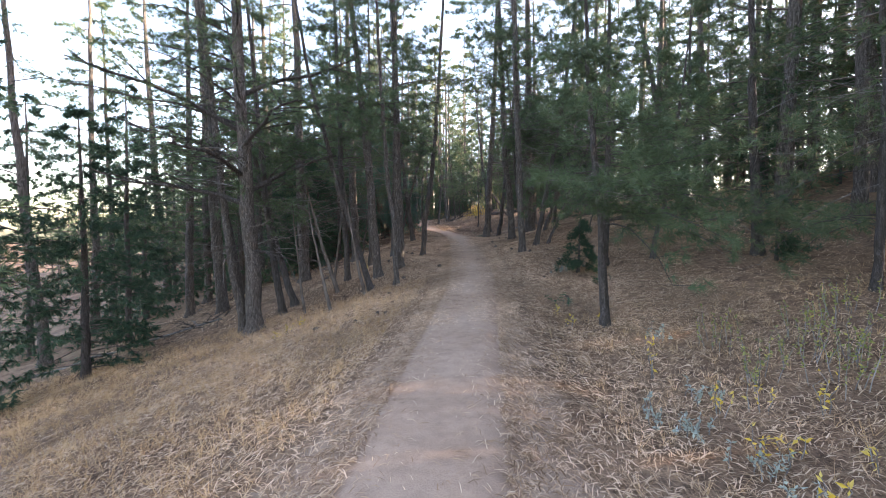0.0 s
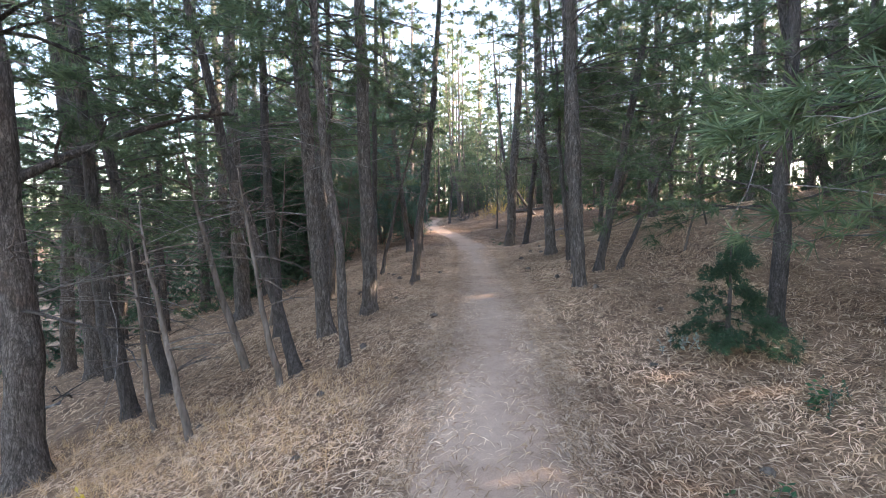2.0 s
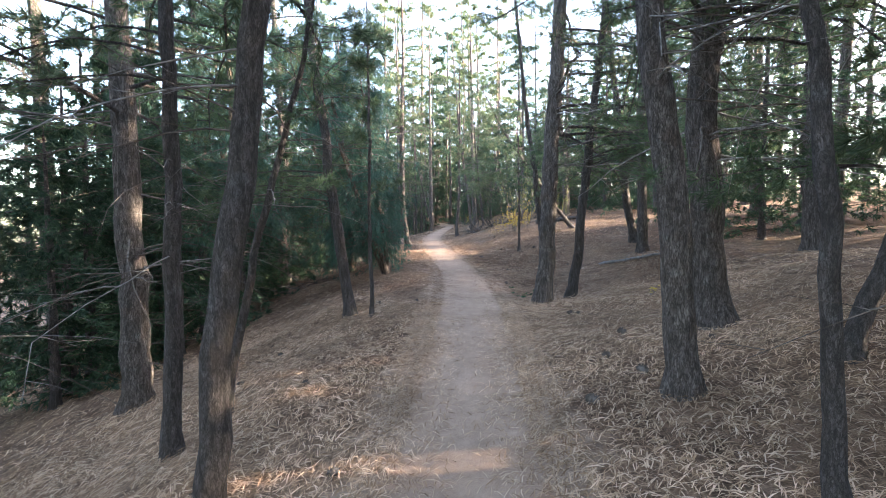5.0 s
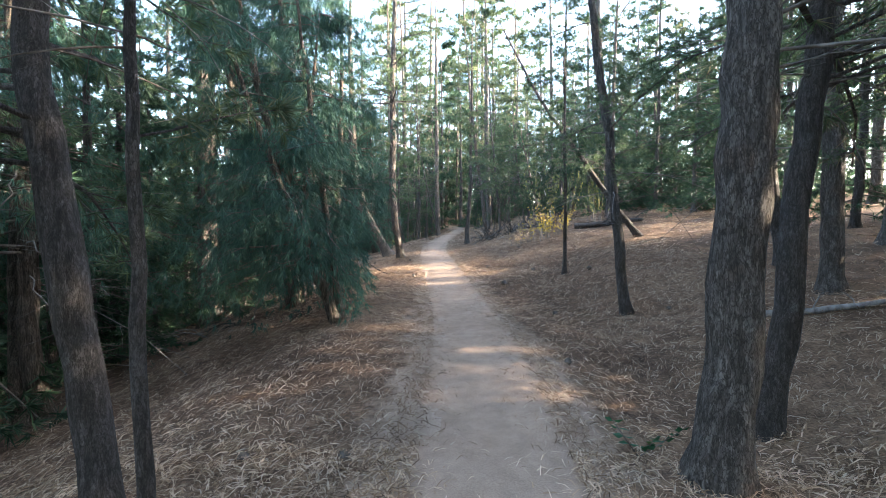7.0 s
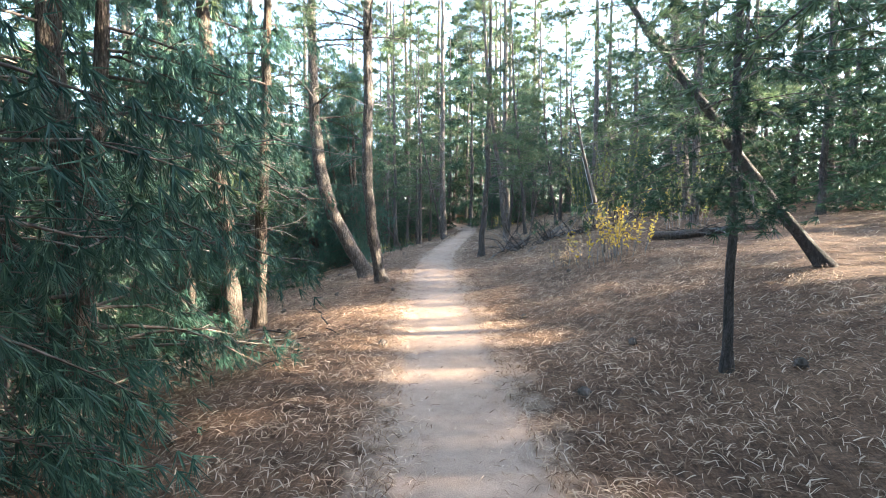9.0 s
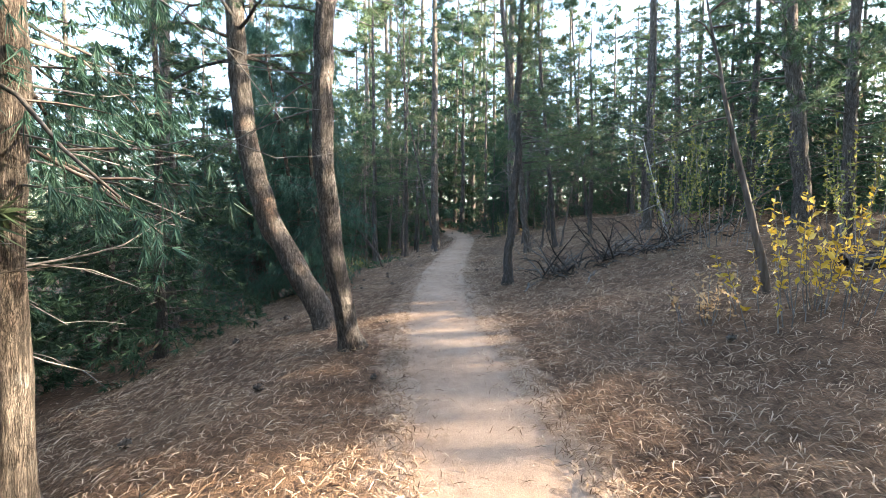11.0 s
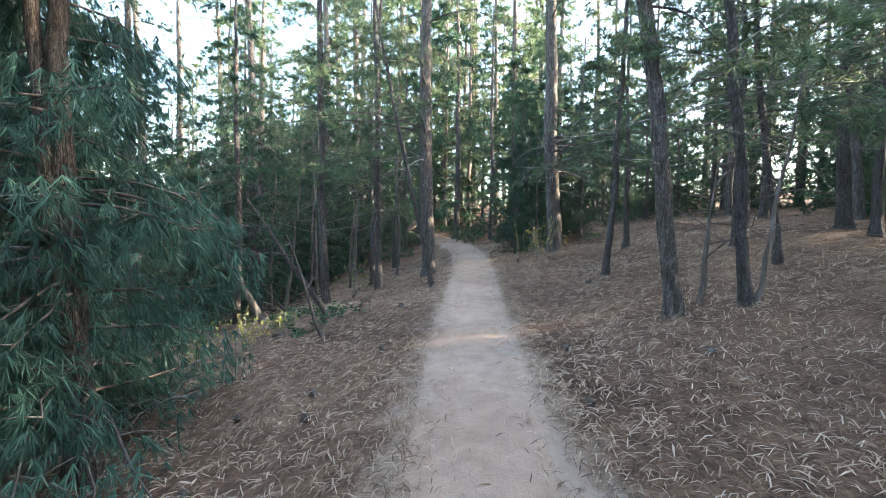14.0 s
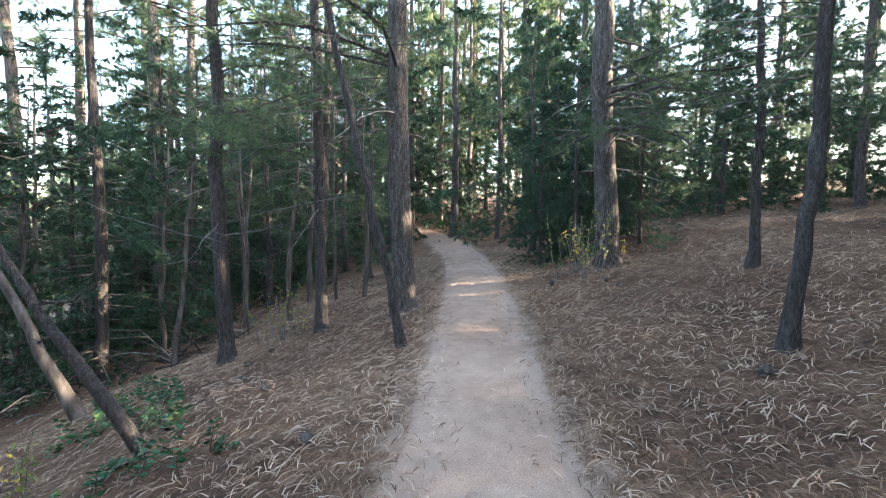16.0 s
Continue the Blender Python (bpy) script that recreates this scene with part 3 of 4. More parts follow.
# heavy arching limbs of the old pine at the first bend
old = next(o for o in scene.objects if o.name == "pine_tree")
rng = np.random.default_rng(4)
for h, a, ln, rise in [(2.3, 3.3, 2.2, 0.45), (2.5, 0.3, 1.6, 0.7), (3.0, 2.7, 2.6, 0.5), (3.3, 5.6, 2.0, 0.6), (3.6, 3.6, 2.4, 0.6), (2.8, 4.6, 1.8, 0.4), (4.2, 0.0, 2.0, 0.5), (1.6, 3.5, 1.2, -0.1), (1.5, 0.1, 1.1, -0.1)]:
    w, g = Geo(), Geo()
    limb(w, g, np.array([-0.07 * h, 0.02 * h, h]), a, ln, rise, 0.25, 0.046 if h > 2 else 0.018, h > 3.2, rng, 7, 18, 0.16, 0.007, 9)
    bough = part("bough", w.mesh("bough", BARK_DARK), old)
    if g.n:
        part("needles", g.mesh("needles", NEEDLE, False), bough, kind="stuff")
build_tree("pine_sapling", "young pine with a wide green crown and bare grey twigs below", (2.0, 5.3), 0.11, (-0.05, 0), 5.2, 1.3, "pine", 14, 60, 1.5, 7, 0.1, BARK_DARK, 14)
build_tree("pine_tree", "pine with a bowed foot and thick scaly brown bark", (-1.92, 26.8), 0.2, (-0.13, -0.27), 12, 4.2, "pine", 14, 32, 1.8, 22, 4.0, BARK, 24, "pines along the trail")
# the leaning juniper-like pine beside the trail
build_tree("pine_tree", "leaning old pine with a bowed trunk", (-2.5, 27.8), 0.29, (-0.52, -0.12), 9, 3.2, "pine", 0, 26, 1.7, 21, 1.1, BARK, 20)
JUN = "dense dark green juniper with drooping sprays and several stems"
for n, (x, y, dia, lx, high, crown, live, reach, stems) in enumerate([
        (-1.3, 19.75, 0.13, -0.34, 6.5, 0.75, 120, 1.15, 4), (-2.6, 21.6, 0.2, -0.05, 6.5, 0.6, 90, 1.5, 3), (-3.9, 18.5, 0.2, -0.03, 7, 1.7, 80, 1.6, 2),
        (-4.3, 24.7, 0.3, -0.04, 8, 1.8, 60, 1.6, 2), (-3.24, 24.3, 0.24, -0.1, 8, 2.2, 50, 1.4, 1), (-3.07, 24.6, 0.17, 0.04, 8, 2.2, 40, 1.3, 1),
        (-3.8, 31.0, 0.16, -0.04, 6, 0.5, 140, 1.05, 3), (-5.4, 32.0, 0.22, -0.08, 5.5, 0.4, 130, 1.5, 3)]):
    build_tree("juniper_tree", JUN, (x, y), dia, (lx, 0), high, crown, "juniper", 14, live, reach, 500 + n, 0.1, BARK_FIBRE, 12, "junipers", False, 22, 0.13, 0.0075, 5, stems)
FIRS = [(1.8, 22.3, 0.07, 6, 1.2, 50, 1.2), (2.5, 8.1, 0.05, 1.05, 0.15, 20, 0.42), (-0.1, 40.2, 0.12, 4.5, 0.4, 50, 1.2), (0.9, 40.0, 0.12, 5, 0.4, 50, 1.3), (1.9, 41.0, 0.14, 6, 0.4, 50, 1.5),
        (2.2, 34.6, 0.12, 6, 1.4, 44, 1.3), (3.5, 34.0, 0.12, 6, 1.4, 44, 1.4), (1.4, 36.4, 0.1, 5, 1.3, 36, 1.1), (-3.4, 41.5, 0.14, 6, 0.6, 44, 1.3), (4.7, 41.4, 0.12, 4, 0.5, 40, 1.3), (5.3, 6.9, 0.05, 1.2, 0.15, 20, 0.45)]
for n, (x, y, dia, high, crown, live, reach) in enumerate(FIRS):
    build_tree("fir_tree" if high > 2 else "fir_sapling", "young fir with soft green boughs" if high > 2 else "small bushy green fir sapling", (x, y), dia, (0, 0), high, crown, "fir", 4 if high > 2 else 0, live, reach, 700 + n, 0.1, BARK_DARK, 10, "young firs", False, 22, 0.065, 0.0055, 6)

# ---- the forest around: a few trees built once, then copied ----
PINE_TEXT, FIR_TEXT = "pine in the forest with a ragged green crown", "dark forest fir with boughs down to the ground"
MID_PINES = [build_tree("pine_tree", PINE_TEXT, (60 + 3 * n, -60), 0.22 + 0.03 * n, (0.03 * (n - 1), 0), 11 + n, 1.6 + 0.4 * n, "pine", 14, 42, 1.9, 900 + n, 0.05, BARK, 9, "forest pines", True, 18, 0.19, 0.017, 5, lite=True)
             for n in range(4)]
MID_FIRS = [build_tree("fir_tree", FIR_TEXT, (60 + 3 * n, -66), 0.18, (0, 0), 6 + 2 * n, 0.3, "fir", 0, 64, 1.7, 950 + n, 0.05, BARK_DARK, 8, "forest firs", True, 20, 0.16, 0.02, 5, lite=True)
            for n in range(3)]
FAR_PINES = [build_tree("pine_tree", PINE_TEXT, (60 + 3 * n, -72), 0.26, (0.03 * (n - 1), 0), 14 + n, 2.5, "pine", 0, 32, 2.4, 970 + n, 0.05, BARK, 6, "forest pines", True, 15, 0.28, 0.036, 4, lite=True)
             for n in range(3)]
FAR_FIRS = [build_tree("fir_tree", FIR_TEXT, (60 + 3 * n, -78), 0.2, (0, 0), 9 + 2 * n, 0.3, "fir", 0, 34, 2.2, 980 + n, 0.05, BARK_DARK, 6, "forest firs", True, 16, 0.28, 0.038, 4, lite=True)
            for n in range(2)]
# sunlit gaps between the crowns: feet of the shafts of light
SHAFTS = [(-1.5, 24.6, 1.2), (1.0, 26.8, 0.6), (2.6, 17.9, 0.4)]  # x, y, half width


def scatter(seed, count, pines, firs, near, far, gap0, y0, y1, fir_share):
    rng = np.random.default_rng(seed)
    placed = 0
    for _ in range(9000):
        y = rng.uniform(y0, y1)
        off = rng.uniform(-far, far)
        x = float(trail_x(y)) + off
        clear = near
        if near < 5:
            clear = (6.5 if y < 8 else 4.6) if off < 0 else (6.0 if 0 < y < 16 else 5.4)
            if y > 44:
                clear = 1.2
        if abs(off) < clear and -8 < y < 50 or any((x - a) ** 2 + (y - b) ** 2 < gap0 * gap0 for a, b in spots):
            continue
        if off < 0 and (y < 10 and abs(off) < 20 and rng.random() < 0.75 or y < 60 and abs(off) > 8 and rng.random() < 0.84):
            continue
        if 46 < y < 80 and off > 7 and rng.random() < 0.5:
            continue
        if y < 0 and (abs(off) < 2.5 or rng.random() < 0.4):
            continue
        if any(0 < x - a < 40 and abs((y - b) - (x - a) * math.tan(SUN_EAST)) < w for a, b, w in SHAFTS):
            continue
        spots.append((x, y))
        share = fir_share * (0.25 if off > 0 and y < 20 else 1.0)
        some = firs if rng.random() < share else pines
        s = rng.uniform(0.75, 1.2) * (0.72 if off > 5 and y > 36 else 1.0)
        c = copy_thing(some[rng.integers(len(some))], pose(x, y, float(ground_z(x, y)) - 0.05, 0, 0, rng.uniform(0, 360)))
        c.scale = (s, s, s)
        placed += 1
        if placed >= count:
            break
    return placed


spots = [(t[0], t[1]) for t in TALL_PINES + THIN_PINES] + [(f[0], f[1]) for f in FIRS]
# firs from (7.5, 34.5) on are added to stop sun reaching the trail
for n, (x, y, s) in enumerate([(0.3, 41.6, 0.8), (1.4, 42.4, 0.9), (-0.4, 43.8, 0.9), (2.8, 42.8, 0.9), (-4.6, 44.2, 0.9), (-3.6, 46.0, 1.0), (0.6, 45.5, 1.1), (-5.6, 41.4, 0.8), (-7.4, 40.6, 0.9), (-8.6, 37.4, 0.9), (-6.2, 43.5, 1.0),
                               (-4.6, 19.8, 0.8), (-5.2, 16.4, 0.9), (-3.9, 16.6, 0.8), (-6.0, 20.5, 0.9), (-6.8, 29.5, 0.9), (-5.0, 28.2, 0.8), (-6.4, 26.2, 0.9), (7.5, 34.5, 1.1), (9.2, 36.6, 1.1), (6.8, 32.4, 1.0), (8.4, 30.6, 1.1), (10.2, 33.6, 1.2), (8.0, 38.4, 1.1), (6.6, 36.2, 1.0)]):
    c = copy_thing(MID_FIRS[n % 3], pose(x, y, float(ground_z(x, y)) - 0.05, 0, 0, 67 * n))
    c.scale = (s, s, s)
    spots.append((x, y))
for n, (x, y, s) in enumerate([(-4.4, 51.0, 1.0), (-2.2, 50.0, 0.9), (0.2, 48.6, 1.0), (2.2, 49.6, 1.1), (-7.0, 56.0, 1.1), (-0.8, 54.0, 1.1), (-3.0, 57.0, 1.1), (1.4, 57.0, 1.0), (-8.4, 50.0, 1.0), (4.2, 47.0, 1.0)]):
    c = copy_thing(FAR_PINES[n % 3], pose(x, y, float(ground_z(x, y)) - 0.05, 0, 0, 83 * n))
    c.scale = (s, s, s)
    spots.append((x, y))
scatter(11, 120, MID_PINES, MID_FIRS, 3.5, 10.5, 1.3, -8, 58, 0.6)
scatter(12, 260, FAR_PINES, FAR_FIRS, 9, 45, 1.9, -22, 95, 0.5)
scatter(15, 36, MID_PINES, MID_FIRS, 8.5, 22, 1.6, 32, 60, 0.8)
scatter(13, 34, MID_PINES, MID_FIRS, 6.5, 13, 1.5, 3, 27, 0.6)
scatter(14, 26, MID_PINES, MID_FIRS, 7, 15, 1.5, 18, 46, 0.6)
for n, (x, y, s) in enumerate([(-9.0, 17.0, 1.1), (-11.5, 14.5, 1.1), (-8.5, 22.0, 1.1), (-12.5, 20.0, 1.2), (-13.5, 11.5, 1.1), (-7.6, 14.2, 1.0)]):
    c = copy_thing(MID_PINES[n % len(MID_PINES)], pose(x, y, float(ground_z(x, y)) - 0.05, 0, 0, 61 * n))
    c.scale = (s, s, s)
# dark thicket of firs on the lower side
rng = np.random.default_rng(19)
THICKET = [(15, 24, -5.2, -7.5, 10), (24, 34, -5.2, -8.0, 7), (37, 46, -4.5, -9.0, 10)]  # from y, to y, offsets, how many
for y0, y1, near, far, count in THICKET:
    for n in range(count):
        y = y0 + (y1 - y0) * (n + rng.random()) / count
        x = float(trail_x(y)) + rng.uniform(far, near)
        c = copy_thing(MID_FIRS[0], pose(x, y, float(ground_z(x, y)) - 0.05, 0, 0, rng.uniform(0, 360)))
        c.scale = (rng.uniform(0.65, 0.95),) * 3
# pines added towards the sun, many out of view, to keep the trail shaded
for n, (x, y, s) in enumerate([(9.0, 2.2, 1.0), (10.5, 3.6, 1.05), (12.5, 4.8, 1.1), (13.0, 2.6, 1.1), (16.0, 4.2, 1.15), (16.5, 5.8, 1.1), (20.0, 3.2, 1.2), (9.8, 0.8, 1.0), (14.2, 6.4, 1.0), (11.0, 6.2, 1.0), (15.0, 7.6, 1.1), (12.6, 8.3, 1.0), (18.0, 7.0, 1.2), (11.0, 10.6, 1.0), (13.5, 12.5, 1.1), (16.0, 11.5, 1.1), (12.0, 14.8, 1.0), (17.0, 14.2, 1.2), (10.5, 13.4, 0.9), (19.0, 13.0, 1.2)]):
    c = copy_thing(MID_PINES[n % len(MID_PINES)], pose(x, y, float(ground_z(x, y)) - 0.05, 0, 0, 43 * n))
    c.scale = (s, s, s)
# firs added to block bands of sun; from (5.0, 43.5) on, backdrop wood
for n, (x, y, s) in enumerate([(13.0, 10.6, 1.0), (14.5, 11.7, 1.0), (16.0, 10.8, 1.1), (13.6, 7.0, 1.0), (15.4, 6.2, 1.0), (12.8, 5.3, 0.9), (14.0, 3.5, 1.0), (13.0, 17.3, 1.0), (12.5, 14.2, 0.9), (15.0, 15.6, 1.0), (8.7, 11.3, 0.36), (9.2, 12.5, 0.4), (9.0, 13.5, 0.36), (9.5, 10.5, 0.34), (9.4, 14.4, 0.4), (7.4, 33.4, 0.6), (8.2, 10.8, 0.4), (5.6, 37.0, 0.45), (7.5, 2.7, 0.6), (8.3, 3.3, 0.6), (7.9, 1.9, 0.6), (5.0, 43.5, 0.9), (6.6, 42.4, 1.0), (8.0, 41.2, 1.0), (9.0, 39.6, 1.0), (7.4, 44.8, 1.1), (9.6, 42.6, 1.1), (10.6, 40.5, 1.1), (11.5, 38.0, 1.1), (6.2, 46.2, 1.1), (4.2, 46.4, 1.0), (12.6, 42.0, 1.2)]):
    c = copy_thing(MID_FIRS[n % 3], pose(x, y, float(ground_z(x, y)) - 0.05, 0, 0, 37 * n))
    c.scale = (s, s, s)
# tall crowns on the lower side of the trail
for n, (x, y, s) in enumerate([(-4.9, 22.6, 1.3)]):
    c = copy_thing(MID_PINES[n % len(MID_PINES)], pose(x, y, float(ground_z(x, y)) - 0.05, 0, 0, 59 * n))
    c.scale = (s, s, s)
# tall wood behind the bend, and the young firs beside it
for n, (x, y, s) in enumerate([(-5.8, 47.5, 1.5), (-3.4, 50.0, 1.55), (-7.6, 51.0, 1.6), (-2.4, 54.5, 1.7), (-5.2, 55.5, 1.7),
                               (-0.4, 61.0, 1.8), (-4.0, 62.0, 1.8), (-8.4, 60.0, 1.8), (0.8, 47.0, 1.25), (-1.6, 46.0, 1.3), (2.6, 53.0, 1.4), (-0.6, 57.0, 1.6), (3.8, 58.0, 1.5), (-6.4, 45.0, 1.3)]):
    c = copy_thing((FAR_PINES + FAR_FIRS)[(n * 3 + n // 5) % 5], pose(x, y, float(ground_z(x, y)) - 0.05, 0, 0, 97 * n))
    c.scale = (s, s, s)
for n, (x, y, s) in enumerate([(-0.2, 38.9, 0.34), (0.25, 38.5, 0.36), (0.65, 38.9, 0.42), (0.2, 39.6, 0.5), (1.25, 38.7, 0.34), (1.0, 39.7, 0.5), (3.4, 40.4, 0.6), (5.0, 40.2, 0.7)]):
    c = copy_thing(MID_FIRS[(n * 2) % 3], pose(x, y, float(ground_z(x, y)) - 0.03, 0, 0, 71 * n))
    c.scale = (s, s, s)
for n, t in enumerate(MID_PINES + MID_FIRS + FAR_PINES + FAR_FIRS):
    x, y = -26 + 4.5 * n, 72 + 3 * (n % 2)
    t.matrix_world = pose(x, y, float(ground_z(x, y)) - 0.05)

# ---- litter on the ground ----
rng = np.random.default_rng(5)


def strands(count, y0, y1, near, far, length, width, lift, rng, bias=1.0):
    y = rng.uniform(y0, y1, count)
    side = rng.choice([-1, 1], count)
    off = side * (near + (far - near) * rng.random(count) ** bias)
    x = trail_x(y) + off
    a = rng.uniform(0, 2 * math.pi, count)
    ln = length * rng.uniform(0.5, 1.3, count)
    tilt = rng.normal(0, 0.06, count)
    bow = rng.normal(0, 0.11, count)
    h0 = rng.uniform(0.003, lift, count)
    pts = []
    for s, b in ((-0.5, 0.0), (0.0, 1.0), (0.5, 0.0)):
        dx = np.cos(a) * ln * s - np.sin(a) * ln * bow * b * 0.5
        dy = np.sin(a) * ln * s + np.cos(a) * ln * bow * b * 0.5
        px, py = x + dx, y + dy
        pz = ground_z(px, py) + h0 + np.abs(tilt) * ln * (s + 0.5) + 0.01 * b
        pts.append(np.stack([px, py, pz], 1))
    side_v = np.stack([-np.sin(a), np.cos(a), rng.normal(0, 0.3, count)], 1) * (width / 2 * rng.uniform(0.6, 1.4, count))[:, None]
    v = np.stack([pts[0] - side_v, pts[0] + side_v, pts[1] - side_v, pts[1] + side_v, pts[2]], 1).reshape(-1, 3)
    b = np.arange(count)[:, None] * 5
    return v, b + [0, 1, 3, 2], b + [2, 3, 4]


LITTER = "fallen pine needles and straw scattered over the ground"
g = Geo()
g.add(*strands(175000, 0.8, 17, 0.42, 3.8, 0.085, 0.0052, 0.028, rng, 1.15))
g.add(*strands(80000, 4, 17.5, 0.9, 8.5, 0.1, 0.0066, 0.03, rng, 0.95))
g.add(*strands(16000, 5.0, 16, 0.0, 0.7, 0.08, 0.0045, 0.012, rng, 0.6))
g.add(*strands(9000, 0.8, 17, 0.0, 0.65, 0.08, 0.004, 0.01, rng, 0.45))
tagged(new("needle_litter", g.mesh("needle_litter", STRAW, False)), "pale tan " + LITTER, "litter", kind="stuff")
g = Geo()
g.add(*strands(165000, 16.5, 42, 0.4, 3.8, 0.085, 0.005, 0.035, rng, 1.15))
g.add(*strands(45000, 17, 45, 3.0, 8.5, 0.12, 0.0065, 0.04, rng, 1.2))
g.add(*strands(16000, 17, 42, 0.0, 0.6, 0.07, 0.004, 0.01, rng, 0.4))
tagged(new("needle_litter", g.mesh("needle_litter", BROWN_STRAW, False)), "brown " + LITTER, "litter", kind="stuff")

# ---- shrubs, plants, dead wood and cones ----
def at_ground(x, y, sink=0.01):
    return (x, y, float(ground_z(x, y)) - sink)


def yellow_bush(at, wide, high, stems, seed, leafy=YELLOW, label="autumn shrub with bright yellow leaves on pale stems", leaf=0.05, per=12):
    rng = np.random.default_rng(seed)
    bush = thing("shrub", label, "shrub", at_ground(*at))
    for _ in range(stems):
        w, g = Geo(), Geo()
        a, r = rng.uniform(0, 2 * math.pi), rng.uniform(0, 0.5) * wide
        foot = np.array([r * math.cos(a), r * math.sin(a), 0.0])
        foot[2] = float(ground_z(at[0] + foot[0], at[1] + foot[1]) - ground_z(*at))
        tall = high * rng.uniform(0.5, 1.1)
        way = np.array([math.cos(a) * rng.uniform(0, 0.35), math.sin(a) * rng.uniform(0, 0.35), 1.0])
        s = np.linspace(0, 1, 5)[:, None]
        line = foot + way * tall * s + rng.normal(0, 0.02, (5, 3)) * s
        w.tube(line, 0.005 * np.linspace(1, 0.4, 5), 4)
        f = rng.uniform(0.3, 1.0, per)
        places = np.stack([np.interp(f, np.linspace(0, 1, 5), line[:, i]) for i in range(3)], 1)
        ways = rng.normal(0, 1, (per, 3)) + [0, 0, 0.5]
        g.leaves(places, ways, leaf, leaf * 0.45, rng)
        stem = part("stem", w.mesh("stem", DEAD), bush)
        part("leaf_spray", g.mesh("leaf_spray", leafy, False), stem, kind="stuff")
    return bush


yellow_bush((0.15, 37.75), 0.45, 0.6, 10, 61, YELLOW, "thin shrub with sparse yellow leaves under young firs", 0.05, 6)
yellow_bush((0.6, 37.9), 0.4, 0.5, 8, 62, YELLOW, "thin shrub with sparse yellow leaves under young firs", 0.05, 5)
yellow_bush((1.98, 26.35), 1.1, 0.95, 34, 1, YELLOW, "tall autumn shrub with glowing yellow leaves on the slope", 0.065, 18)
yellow_bush((1.3, 26.6), 0.5, 0.45, 12, 2, GRASS, "low tuft of dry golden stems on the slope", 0.06, 12)
yellow_bush((0.05, 37.4), 0.8, 0.8, 16, 3, OLIVE, "shrub with sparse yellow and green leaves", 0.05, 14)
yellow_bush((-3.5, 37.0), 0.7, 0.6, 14, 4, OLIVE, "pale leafy undergrowth shrub", 0.05, 12)
yellow_bush((2.5, 30.6), 1.2, 2.3, 22, 5, OLIVE, "tall thin shrub with yellow-green leaves", 0.055, 60)
yellow_bush((2.7, 29.3), 1.2, 2.0, 18, 6, OLIVE, "tall thin shrub with yellow-green leaves", 0.055, 50)
yellow_bush((3.6, 28.0), 1.2, 1.6, 18, 16, OLIVE, "tall thin shrub with yellow-green leaves", 0.055, 50)
for n, (x, y, high) in enumerate([(1.87, 3.75, 0.35), (1.95, 2.92, 0.22), (2.21, 2.92, 0.3), (1.86, 2.4, 0.22), (2.01, 2.4, 0.24), (1.86, 1.92, 0.2), (2.6, 2.83, 0.3), (2.35, 2.2, 0.25),
                                  (-2.43, 6.34, 0.2), (-2.4, 6.75, 0.2), (-2.29, 6.97, 0.2), (1.53, 5.94, 0.15), (1.61, 5.41, 0.15), (2.02, 5.52, 0.18), (-1.96, 11.25, 0.15), (-4.19, 34.47, 0.2), (2.9, 16.0, 0.2)]):
    yellow_bush((x, y), 0.14, high, 3, 30 + n, YELLOW, "small plant with a few bright yellow leaves", 0.045, 7)
for n, (x, y) in enumerate([(3.06, 3.57), (3.3, 3.45), (3.0, 3.1), (3.5, 4.0), (3.9, 3.6), (2.8, 4.2), (3.4, 2.8), (2.5, 3.4), (4.2, 4.4)]):
    yellow_bush((x, y), 0.5, 0.42, 9, 60 + n, OLIVE, "low olive shrub with yellowing leaves", 0.035, 18)
for n, (x, y) in enumerate([(1.64, 2.75), (1.5, 2.95), (1.9, 3.2), (2.3, 4.6), (1.75, 2.2), (2.2, 8.3)]):
    yellow_bush((x, y), 0.4, 0.16, 10, 80 + n, SAGE, "low clump of grey-green sage leaves", 0.035, 12)


for n, (x, y, wide, high) in enumerate([(-4.0, 33.5, 0.5, 0.5), (-4.3, 33.0, 0.4, 0.45), (-3.75, 33.9, 0.3, 0.35)]):
    yellow_bush((x, y), wide, high, 14, 90 + n, OLIVE, "pale green leafy undergrowth with thin stems", 0.045, 14)


def leafy_plant(at, wide, count, seed):
    """A low plant: stalks with paired broad leaves."""
    rng = np.random.default_rng(seed)
    plant = thing("ground_plant", "low plant with glossy dark green leaves", "plant", at_ground(*at), "green ground plants")
    for _ in range(count):
        w, g = Geo(), Geo()
        a, r = rng.uniform(0, 2 * math.pi), rng.uniform(0, wide)
        foot = np.array([r * math.cos(a), r * math.sin(a), 0.0])
        foot[2] = float(ground_z(at[0] + foot[0], at[1] + foot[1]) - ground_z(*at))
        tip = foot + [rng.normal(0, 0.08), rng.normal(0, 0.08), rng.uniform(0.07, 0.2)]
        line = foot + (tip - foot) * np.linspace(0, 1, 4)[:, None]
        w.tube(line, np.array([0.004, 0.003, 0.003, 0.002]), 4)
        f = np.repeat(np.linspace(0.4, 1, 4), 2)
        places = foot + (tip - foot) * f[:, None]
        b = rng.uniform(0, 2 * math.pi)
        ways = np.stack([np.cos(b + math.pi * np.arange(8)), np.sin(b + math.pi * np.arange(8)), rng.uniform(-0.1, 0.4, 8)], 1)
        g.leaves(places, ways, 0.055, 0.03, rng)
        stalk = part("stalk", w.mesh("stalk", TWIG), plant)
        part("leaf_spray", g.mesh("leaf_spray", LEAF, False), stalk, kind="stuff")


